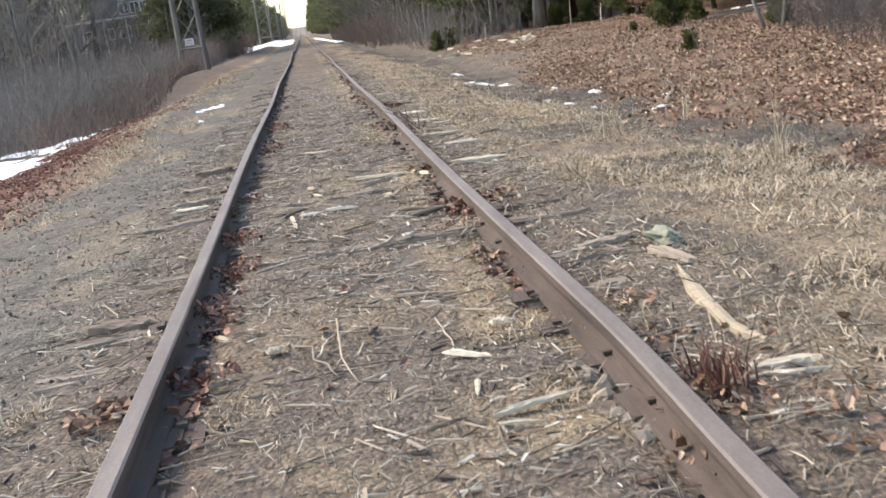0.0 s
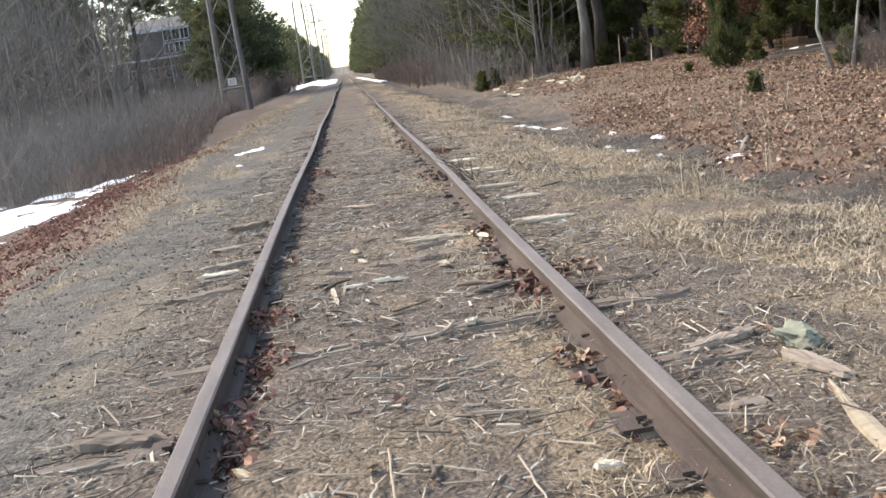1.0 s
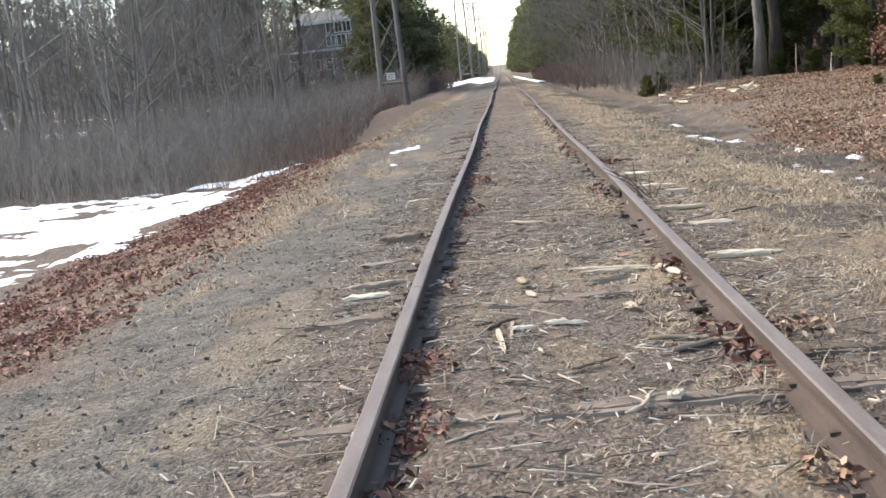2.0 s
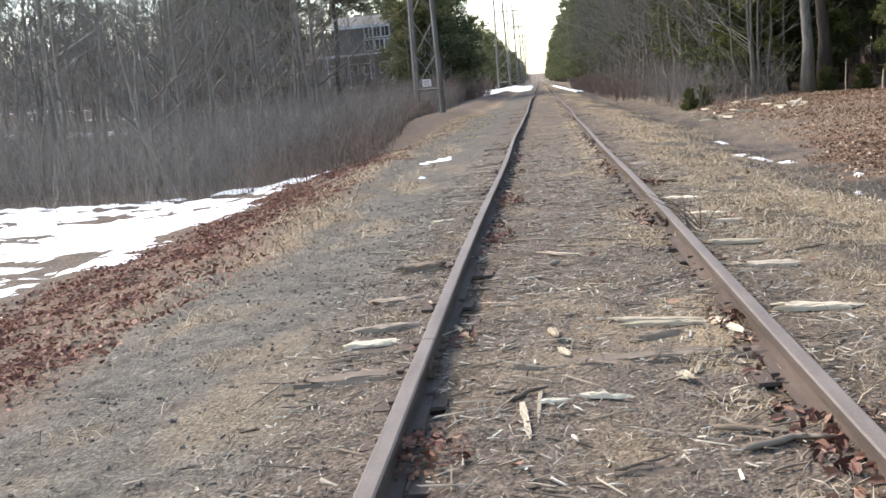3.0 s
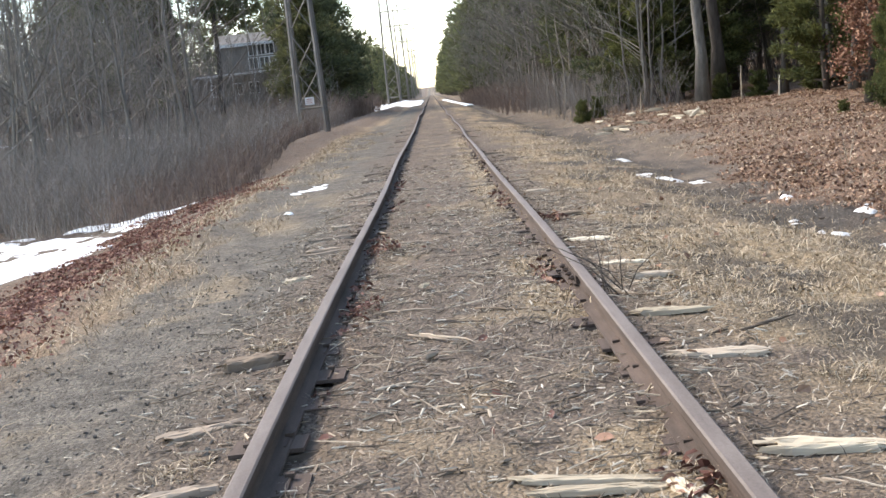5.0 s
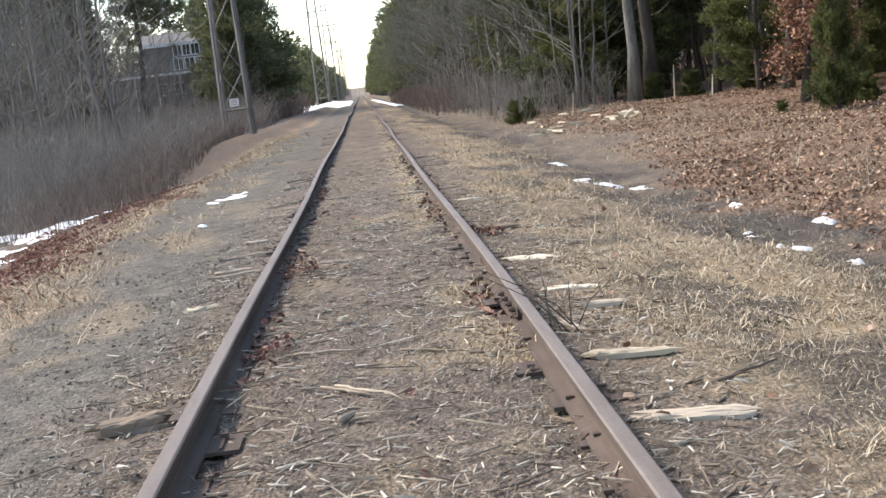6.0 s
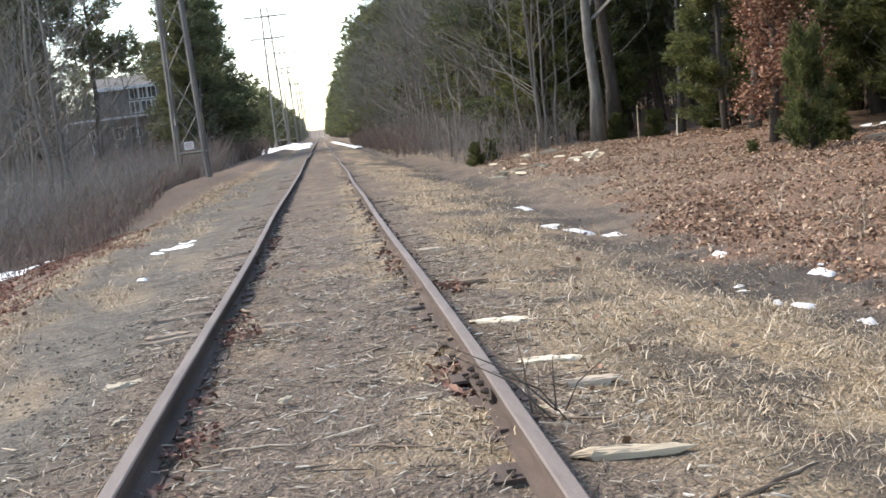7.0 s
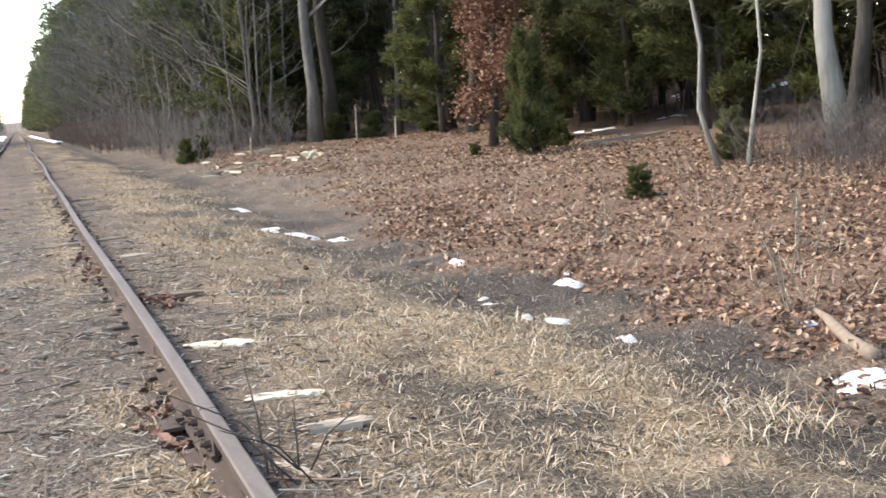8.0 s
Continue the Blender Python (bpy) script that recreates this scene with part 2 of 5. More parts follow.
def make_bark(name, stops, scale=9, rough=0.95):
    m, t, p = material(name, rough)
    g = noise_node(t, scale, 6, 0.7, (1, 1, 0.18))
    l = noise_node(t, 1.3, 3, 0.6)
    c = mix(t, 0.5, ramp(t, stops, g), ramp(t, [(0.3, (0.65, 0.65, 0.62)), (0.7, (1.2, 1.2, 1.2))], l), "MULTIPLY")
    c = mix(t, 0.45, c, ramp(t, [(0.0, (0.6, 0.58, 0.55)), (1.0, (1.35, 1.3, 1.25))], by_object(t)), "MULTIPLY")
    t.links.new(c, p.inputs["Base Color"])
    bump(t, p, g, 0.9, 0.03)
    return m


def make_needles(name, lo, hi):
    m, t, p = material(name, 0.75)
    c = ramp(t, [(0.0, lo), (1.0, hi)], island(t))
    c = mix(t, 0.5, c, ramp(t, [(0.0, (0.6, 0.65, 0.6)), (1.0, (1.3, 1.25, 1.1))], by_object(t)), "MULTIPLY")
    c = mix(t, 0.6, c, ramp(t, [(0.3, (0.5, 0.55, 0.5)), (0.7, (1.35, 1.3, 1.2))], noise_node(t, 0.9, 3)), "MULTIPLY")
    t.links.new(c, p.inputs["Base Color"])
    tl = t.nodes.new("ShaderNodeBsdfTranslucent")
    t.links.new(c, tl.inputs["Color"])
    both = t.nodes.new("ShaderNodeMixShader")
    both.inputs[0].default_value = 0.5
    t.links.new(p.outputs[0], both.inputs[1])
    t.links.new(tl.outputs[0], both.inputs[2])
    t.links.new(both.outputs[0], t.nodes["Material Output"].inputs["Surface"])
    return m


def make_snow(name="snow", lo=(0.62, 0.63, 0.66), hi=(0.86, 0.87, 0.88)):
    m, t, p = material(name, 0.7)
    g = noise_node(t, 5, 6, 0.7)
    t.links.new(ramp(t, [(0.25, lo), (0.5, hi)], g), p.inputs["Base Color"])
    bump(t, p, g, 0.6, 0.05)
    return m


M_GROUND = make_ground()
M_HEAD = make_rail("worn_rail_steel", (0.115, 0.093, 0.084), (0.195, 0.165, 0.150), 0.7)
M_RUST = make_rail("rusty_rail_steel", (0.050, 0.038, 0.032), (0.125, 0.092, 0.078), 0.9)
M_TIE = pieces("weathered_tie_wood", [(0.0, (0.10, 0.076, 0.058)), (0.5, (0.18, 0.142, 0.112)), (1.0, (0.28, 0.228, 0.18))], 0.95, 22, by_object, (0.1, 1, 1))
M_PALE = pieces("pale_split_wood", [(0.0, (0.36, 0.29, 0.205)), (0.5, (0.50, 0.425, 0.32)), (1.0, (0.66, 0.58, 0.455))], 0.9, 30, by_object, (0.1, 1, 1))
M_MID = pieces("weathered_board", [(0.0, (0.20, 0.15, 0.11)), (0.5, (0.32, 0.25, 0.19)), (1.0, (0.44, 0.37, 0.29))], 0.95, 34, by_object, (0.1, 1, 1))
M_CHIP = pieces("wood_splinters", [(0.0, (0.07, 0.055, 0.045)), (0.4, (0.18, 0.14, 0.107)), (0.75, (0.34, 0.27, 0.20)), (1.0, (0.58, 0.49, 0.38))], 0.9, 50)
M_PALEFLECK = pieces("pale_wood_flecks", [(0.0, (0.30, 0.25, 0.19)), (1.0, (0.64, 0.58, 0.49))], 0.9, 50)
M_LEAF = pieces("fallen_oak_leaves", [(0.0, (0.09, 0.048, 0.034)), (0.35, (0.21, 0.118, 0.076)), (0.7, (0.33, 0.20, 0.130)), (1.0, (0.52, 0.39, 0.28))], 0.7, 40)
M_REDLEAF = pieces("damp_red_leaves", [(0.0, (0.085, 0.036, 0.028)), (0.6, (0.19, 0.088, 0.065)), (1.0, (0.36, 0.21, 0.14))], 0.65, 40)
M_BANKLEAF = pieces("dark_bank_leaves", [(0.0, (0.11, 0.044, 0.034)), (0.6, (0.25, 0.112, 0.080)), (1.0, (0.44, 0.27, 0.19))], 0.75, 40)
M_STRAW = pieces("dry_grass", [(0.0, (0.15, 0.108, 0.072)), (0.5, (0.35, 0.27, 0.18)), (1.0, (0.60, 0.50, 0.37))], 0.8, 30)
M_PALEGRASS = pieces("dry_grass_thatch", [(0.0, (0.085, 0.068, 0.052)), (0.55, (0.21, 0.170, 0.128)), (1.0, (0.50, 0.43, 0.34))], 0.85, 30)
M_BRUSH = pieces("brush_stems", [(0.0, (0.13, 0.108, 0.092)), (0.6, (0.25, 0.215, 0.185)), (1.0, (0.38, 0.335, 0.295))], 0.9, 10)
M_REDBRUSH = pieces("reddish_brush_stems", [(0.0, (0.12, 0.085, 0.070)), (1.0, (0.27, 0.20, 0.16))], 0.9, 10)
M_BARK = make_bark("grey_bark", [(0.3, (0.105, 0.092, 0.080)), (0.6, (0.235, 0.212, 0.188)), (0.85, (0.37, 0.34, 0.305))])
# grey bark darkened: the shade inside the wood is put into the colour
M_SHADEDBARK = make_bark("shaded_brown_grey_bark", [(0.3, (0.045, 0.038, 0.033)), (0.6, (0.10, 0.087, 0.076)), (0.85, (0.17, 0.15, 0.135))])
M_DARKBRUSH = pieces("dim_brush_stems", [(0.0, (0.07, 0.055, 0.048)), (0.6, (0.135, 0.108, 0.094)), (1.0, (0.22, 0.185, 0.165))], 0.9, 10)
M_DARKBARK = make_bark("dark_pine_bark", [(0.3, (0.040, 0.033, 0.028)), (0.7, (0.115, 0.095, 0.082))])
M_PALEBARK = make_bark("pale_bark", [(0.25, (0.16, 0.145, 0.125)), (0.5, (0.36, 0.335, 0.295)), (0.85, (0.50, 0.475, 0.43))], 6)
M_PINE = make_needles("pine_needles", (0.062, 0.072, 0.042), (0.150, 0.158, 0.084))
M_JUNIPER = make_needles("yellow_green_needles", (0.062, 0.072, 0.030), (0.150, 0.158, 0.066))
M_OAKLEAF = pieces("clinging_oak_leaves", [(0.0, (0.13, 0.056, 0.036)), (0.6, (0.27, 0.135, 0.085)), (1.0, (0.42, 0.25, 0.165))], 0.8, 8)
M_SNOW = make_snow()
M_OLDSNOW = make_snow("dirty_old_snow", (0.26, 0.25, 0.24), (0.62, 0.61, 0.60))
M_STEEL = make_bark("galvanised_steel", [(0.3, (0.14, 0.13, 0.12)), (0.7, (0.23, 0.215, 0.20))], 3, 0.6)
M_SIDING, t_, p_ = material("grey_house_siding", 0.9)
t_.links.new(ramp(t_, [(0.3, (0.135, 0.125, 0.115)), (0.7, (0.185, 0.172, 0.16))], noise_node(t_, 1.5, 4, 0.6, (1, 1, 6))), p_.inputs["Base Color"])
M_ROOF, t_, p_ = material("asphalt_shingles", 0.95)
t_.links.new(ramp(t_, [(0.3, (0.12, 0.112, 0.105)), (0.7, (0.19, 0.178, 0.168))], noise_node(t_, 4, 5, 0.7)), p_.inputs["Base Color"])
M_WHITE, t_, p_ = material("white_paint", 0.6)
t_.links.new(ramp(t_, [(0.3, (0.62, 0.62, 0.60)), (0.7, (0.78, 0.78, 0.76))], noise_node(t_, 3, 4)), p_.inputs["Base Color"])
M_GLASS, t_, p_ = material("dark_window_glass", 0.1)
p_.inputs["Base Color"].default_value = (0.03, 0.035, 0.04, 1)
M_SIGN, t_, p_ = material("sign_enamel", 0.5)
t_.links.new(ramp(t_, [(0.3, (0.60, 0.57, 0.54)), (0.7, (0.75, 0.73, 0.70))], noise_node(t_, 12, 4)), p_.inputs["Base Color"])
M_SIGNRED, t_, p_ = material("faded_red_paint", 0.6)
t_.links.new(ramp(t_, [(0.3, (0.38, 0.16, 0.12)), (0.7, (0.5, 0.25, 0.2))], noise_node(t_, 20, 4)), p_.inputs["Base Color"])
M_LICHEN = pieces("lichen_covered_wood", [(0.0, (0.22, 0.22, 0.165)), (1.0, (0.32, 0.32, 0.25))], 0.95, 25, by_object)
M_STONE = pieces("ballast_stone", [(0.0, (0.070, 0.060, 0.052)), (1.0, (0.19, 0.165, 0.142))], 0.9, 30)


# ---- ground: one sheet to the horizon ----
def spread(*runs):
    """Grid lines: runs of (from, to, spacing), growing where the spacing is a pair."""
    out = []
    for a, b, s in runs:
        if isinstance(s, tuple):
            n = s[0]
            out += list(a + (b - a) * (np.arange(n) / n) ** s[1])
        else:
            out += list(np.arange(a, b - 1e-6, s))
    return np.array(out + [runs[-1][1]])


gx = np.concatenate([-spread((5.5, 14, 0.3), (14, 1600, (34, 2.6)))[::-1], spread((-5.4, 5.5, 0.06))[:-1], spread((5.5, 14, 0.25), (14, 1600, (34, 2.6)))])
gy = np.concatenate([[-800, -200, -60, -20, -10, -6, -4, -3], spread((-2, 2.4, 0.2), (2.4, 22, 0.075), (22, 60, 0.28), (60, 3200, (60, 2.4)))])
gx = np.unique(np.round(gx, 4))
GX, GY = np.meshgrid(gx, gy)
GZ = ground_z(GX, GY)
nx, ny = len(gx), len(gy)
ii, jj = np.meshgrid(np.arange(nx - 1), np.arange(ny - 1))
a_ = (jj * nx + ii).ravel()
gme = mesh_of("ground", np.stack([GX, GY, GZ], -1).reshape(-1, 3), [np.stack([a_, a_ + 1, a_ + 1 + nx, a_ + nx], 1)], [M_GROUND], None, True)
for n_, w_ in zip(("straw", "leaf", "dark", "path"), weights(GX, GY)):
    at_ = gme.attributes.new(n_, "FLOAT", "POINT")
    at_.data.foreach_set("value", np.clip(w_, 0, 1).astype(np.float32).ravel())
tagged(new("ground", gme), "bare grey-brown soil with straw, leaves and a trodden path", "ground", kind="structure")


# ---- the track ----
def sway(y, side):
    """Sideways and upward wandering of an old rail."""
    y = np.asarray(y, float)
    far = step(18, 60, y)
    dx = far * (0.035 * np.sin(y / 6.3 + 0.4) + 0.02 * np.sin(y / 3.1 + 1.0)) + 0.012 * np.sin(y / 2.3 + side)
    if side > 0:   # the bent end of the rail beyond its joint
        dx = dx - 0.042 * step(5.0, 3.2, y)
    dz = far * (0.02 * np.sin(y / 7.7 + side * 0.7))
    return dx, dz


RAIL_TOP = 0.12
half = [(0.0, 0.0), (0.026, 0.0), (0.033, -0.006), (0.034, -0.030), (0.027, -0.037), (0.010, -0.043), (0.008, -0.085), (0.014, -0.108), (0.062, -0.120), (0.064, -0.130), (0.0, -0.130)]
PROFILE = np.array([(x, z) for x, z in half[:-1]] + [(-x, z) for x, z in half[-2:0:-1]])


def rail_bar(side, y0, y1, spacing):
    ys = np.arange(y0, y1, spacing)
    ys = np.append(ys, y1)
    dx, dz = sway(ys, side)
    k, m = len(PROFILE), len(ys)
    v = np.empty((m, k, 3))
    v[:, :, 0] = side * 0.7525 + dx[:, None] + PROFILE[None, :, 0]
    v[:, :, 1] = ys[:, None]
    v[:, :, 2] = RAIL_TOP + dz[:, None] + PROFILE[None, :, 1]
    i = np.arange(k)
    j = (i + 1) % k
    q = np.concatenate([np.stack([r * k + i, r * k + j, (r + 1) * k + j, (r + 1) * k + i], 1) for r in range(m - 1)])
    head = np.isin(i, [0, 1, k - 1, k - 2])
    fm = np.tile(np.where(head, 0, 1), m - 1)
    caps = np.array([list(range(k))[::-1], list(range((m - 1) * k, m * k))])
    return mesh_of("rail_bar", v.reshape(-1, 3), [q, caps], [M_HEAD, M_RUST], np.append(fm, [1, 1]))


def joint_bar_mesh():
    b = Build()
    b.box((-0.012, -0.32, -0.028), (0.012, 0.32, 0.028))
    b.box((0.0, -0.32, -0.036), (0.026, 0.32, -0.024))
    return b.mesh("joint_bar", [M_RUST])


def bolt_mesh():
    b = Build()
    b.tube([(0, 0, 0), (0.022, 0, 0)], [0.017, 0.017], 6)
    b.tube([(0.022, 0, 0), (0.036, 0, 0)], [0.010, 0.009], 6)
    return b.mesh("bolt", [M_RUST])


JOINT_ME, BOLT_ME = joint_bar_mesh(), bolt_mesh()
for side, joints in ((-1, [-2.28, 9.59, 21.46, 33.33, 45.2]), (1, [-9.9, 2.0, 13.87, 25.75, 37.6])):
    ends = joints + [57.0, 900.0]
    for y0, y1 in zip(ends[:-1], ends[1:]):
        rail = thing("rail", "rusty steel railway rail with a worn grey running surface", "rail", "rails of the track")
        part("rail_bar", rail_bar(side, y0 + 0.004, y1 - 0.004, 0.2 if y1 < 60 else 1.6), rail)
        if 2 < y1 < 50:
            for face in (-1, 1):
                jb = part("joint_bar", JOINT_ME, rail, "rusty bolted joint bar")
                dx, dz = sway(y1, side)
                jb.matrix_basis = pose(side * 0.7525 + float(dx) + face * 0.022, y1, RAIL_TOP - 0.065 + float(dz), 0, 0, 0 if face > 0 else 180)
                for k in range(4):
                    bo = part("bolt", BOLT_ME, jb)
                    bo.matrix_basis = pose(0.012, -0.24 + 0.16 * k, 0)


def rough_plank(length, width, height, mat, seed, nx_=14, gnaw=0.3, taper=0.0, split=0.10):
    """A weathered timber along x: split top, ragged ends."""
    r = np.random.default_rng(seed)
    xs = np.linspace(-length / 2, length / 2, nx_ + 1)
    prof = np.array([(-0.5, -0.5), (-0.5, 0.30), (-0.44, 0.5), (-0.2, 0.42), (-0.16, 0.22), (-0.10, 0.46), (0.14, 0.5), (0.20, 0.15), (0.25, 0.42), (0.46, 0.45), (0.5, 0.2), (0.5, -0.5)])
    v = np.empty((nx_ + 1, len(prof), 3))
    for i, x in enumerate(xs):
        e = abs(2 * x / length)
        s = 1 - gnaw * max(0, e - 0.8) / 0.2 * r.uniform(0.3, 1) - taper * (x / length + 0.5)
        v[i, :, 0] = x + r.uniform(-0.3, 0.3, len(prof)) * length / nx_ * (1.0 if 0 < i < nx_ else 3.2)
        v[i, :, 1] = prof[:, 0] * width * s + r.normal(0, 0.02, len(prof)) * width
        v[i, :, 2] = prof[:, 1] * height * s + r.normal(0, split, len(prof)) * height * (prof[:, 1] > 0)
    k = len(prof)
    i = np.arange(k)
    j = (i + 1) % k
    q = np.concatenate([np.stack([a * k + i, a * k + j, (a + 1) * k + j, (a + 1) * k + i], 1) for a in range(nx_)])
    caps = np.array([list(range(k))[::-1], list(range(nx_ * k, (nx_ + 1) * k))])
    return mesh_of("timber", v.reshape(-1, 3), [q, caps], [mat])


TIE_MESHES = [rough_plank(2.5, 0.21, 0.16, M_TIE, 100 + s, 26, 0.35, 0.0, 0.03) for s in range(7)]
pb = Build()
pb.box((-0.145, -0.10, -0.008), (0.145, 0.10, 0.008))
pb.box((-0.078, -0.09, 0.008), (-0.066, 0.09, 0.018))
pb.box((0.066, -0.09, 0.008), (0.078, 0.09, 0.018))
PLATE_ME = pb.mesh("tie_plate", [M_RUST])
sb = Build()
sb.box((-0.008, -0.008, -0.06), (0.008, 0.008, 0.012))
sb.box((-0.020, -0.013, 0.010), (0.014, 0.013, 0.022))
SPIKE_ME = sb.mesh("spike", [M_RUST])
tr = random.Random(5)
y = 1.9
while y < 62:
    tie = thing("railway_tie", "rotting half-buried wooden railway tie under rusty rails", "railway tie", "ties of the track")
    tie.matrix_basis = pose(tr.uniform(-0.05, 0.05), y, -0.100 + tr.uniform(-0.030, 0.026), tr.uniform(-2, 2), tr.uniform(-0.5, 0.5), tr.uniform(-1.5, 1.5))
    part("timber", TIE_MESHES[tr.randrange(7)], tie)
    if y < 30:
        for s in (-1, 1):
            pl = part("tie_plate", PLATE_ME, tie, "rusty steel tie plate")
            pl.matrix_basis = pose(s * 0.7525, 0, -0.012 - tie.matrix_basis.translation.z)
            for f in (-1, 1):
                sp = part("spike", SPIKE_ME, pl)
                sp.matrix_basis = pose(f * 0.076, 0.05 * f, 0.012, 0, 0, 0 if f > 0 else 180)
    y += 0.515 + tr.uniform(-0.05, 0.05)


# ---- litter on the ground ----
CHIP = [(-0.5, -0.5, -0.5), (0.5, -0.3, -0.5), (0.5, 0.3, -0.5), (-0.5, 0.5, -0.5), (-0.45, -0.45, 0.4), (0.4, -0.3, 0.5), (0.5, 0.2, 0.3), (-0.5, 0.4, 0.5)]
CHIP_F = [[[0, 3, 2, 1], [4, 5, 6, 7], [0, 1, 5, 4], [1, 2, 6, 5], [2, 3, 7, 6], [3, 0, 4, 7]]]
LEAF = [(0, -0.5, 0), (-0.30, -0.18, 0.16), (-0.26, 0.2, 0.2), (0, 0.5, 0.10), (0.26, 0.2, 0.2), (0.30, -0.18, 0.14)]
LEAF_F = [[[0, 3, 2, 1], [0, 5, 4, 3]]]
BLADE = [(-0.5, 0, 0), (0.5, 0, 0), (-0.38, 0.22, 0.45), (0.38, 0.22, 0.45), (0, 0.75, 0.75)]
BLADE_F = [[[0, 1, 3, 2]], [[2, 3, 4]]]


def strew(n, x0, x1, y0, y1, keep, near=1.0):
    """Random places, denser near the start of the stretch, kept with the chance keep(x, y)."""
    x = rng.uniform(x0, x1, n)
    y = y0 + (y1 - y0) * rng.uniform(0, 1, n) ** near
    ok = rng.uniform(0, 1, n) < keep(x, y)
    return x[ok], y[ok]


def litter(name, label, category, mat, n, area, keep, size, faces_of, near=1.6, lift=0.01, tilt=0.35, jitter=0.25, kind="stuff", up=False):
    x, y = strew(n, *area, keep, near)
    k = len(x)
    z = ground_z(x, y) + lift
    s = size(k)
    tmpl, fcs = faces_of
    yaw = rng.uniform(0, 2 * np.pi, k)
    if tmpl is CHIP:   # a third still lie along their ties
        yaw = np.where(rng.uniform(0, 1, k) < 0.35, rng.normal(0, 0.3, k), yaw)
    rot = turns(yaw, rng.normal(0, tilt, k), rng.normal(0, tilt, k))
    v, f = scatter(tmpl, fcs, np.stack([x, y, z], 1), rot, s, jitter)
    return tagged(new(name, mesh_of(name, v, f, [mat])), label, category, kind=kind)


def between(x, y):
    return step(1.7, 1.1, np.abs(x)) * (0.35 + 0.65 * step(0.35, 0.65, fbm(x, y, 0.7, 61)))


def chip_sizes(lo, hi):
    def f(k):
        l = lo + (hi - lo) * rng.uniform(0, 1, k) ** 2.2
        return np.stack([l, l * rng.uniform(0.08, 0.24, k), np.clip(l * rng.uniform(0.05, 0.12, k), 0.003, 0.012)], 1)
    return f


litter("wood_splinters", "grey and pale splinters of rotten ties strewn between the rails", "wood chips", M_CHIP, 17000, (-1.7, 1.7, 2.2, 30), between, chip_sizes(0.015, 0.085), (CHIP, CHIP_F), 1.4, 0.006, 0.22)
litter("fine_wood_crumbs", "fine crumbs of wood and bark on the soil", "wood chips", M_CHIP, 14000, (-2.8, 2.2, 2.2, 16), lambda x, y: 0.25 + between(x, y), chip_sizes(0.010, 0.045), (CHIP, CHIP_F), 1.3, 0.003, 0.2)


def twig_sizes(k):
    l = 0.04 + 0.2 * rng.uniform(0, 1, k) ** 2
    return np.stack([l, np.clip(l * 0.035, 0.003, 0.006), np.clip(l * 0.03, 0.003, 0.005)], 1)


litter("twigs", "thin dry twigs and straw stalks between the rails", "twigs", M_CHIP, 8000, (-1.8, 2.4, 2.2, 20), lambda x, y: 0.15 + 0.6 * between(x, y), twig_sizes, (CHIP, CHIP_F), 1.3, 0.014, 0.12)
litter("pale_flecks", "small pale flecks of split wood on the soil", "wood chips", M_PALEFLECK, 17000, (-1.6, 1.9, 2.2, 26), between, chip_sizes(0.010, 0.06), (CHIP, CHIP_F), 1.3, 0.012, 0.25)


def leaf_sizes(lo, hi):
    def f(k):
        l = rng.uniform(lo, hi, k)
        return np.stack([l * rng.uniform(0.7, 1.2, k), l, l * rng.uniform(0.4, 1.4, k)], 1)
    return f


def by_rail(x, y):
    d = np.abs(np.abs(x) - 0.66)
    return np.exp(-(d / 0.07) ** 2) * step(0.42, 0.66, fbm(x * 0 + np.sign(x) * 5, y, 0.9, 71)) + 0.002


litter("leaves_along_rails", "damp red-brown leaves caught against the rails", "leaves", M_REDLEAF, 26000, (-0.9, 0.95, 2.2, 24), by_rail, leaf_sizes(0.03, 0.075), (LEAF, LEAF_F), 1.5, 0.012, 0.6)
litter("fallen_oak_leaves", "copper-brown fallen oak leaves covering the clearing", "leaves", M_LEAF, 190000, (2.7, 11, 4, 46), lambda x, y: weights(x, y)[1] * (0.25 + 0.75 * step(0.38, 0.62, fbm(x, y, 0.9, 81))) * (1 - 0.45 * weights(x, y)[2]), leaf_sizes(0.028, 0.066), (LEAF, LEAF_F), 1.3, 0.02, 0.75)
litter("bank_leaves", "red-brown leaves on the bank below the path", "leaves", M_BANKLEAF, 130000, (-6.4, -2.5, 5, 32), lambda x, y: step(-2.7, -3.4, x + 0.8 * (fbm(x, y, 1.3, 21) - 0.5)) * step(-6.4, -5.4, x) * (0.15 + 0.85 * step(0.40, 0.66, fbm(x, y, 0.8, 83))), leaf_sizes(0.025, 0.06), (LEAF, LEAF_F), 1.2, 0.015, 0.6)
litter("scattered_leaves", "single brown leaves scattered on straw and soil", "leaves", M_LEAF, 5000, (0.8, 3.4, 2.5, 24), lambda x, y: 0.03 + 0.15 * step(0.6, 0.72, fbm(x, y, 0.8, 85)), leaf_sizes(0.03, 0.07), (LEAF, LEAF_F), 1.3, 0.012, 0.5)


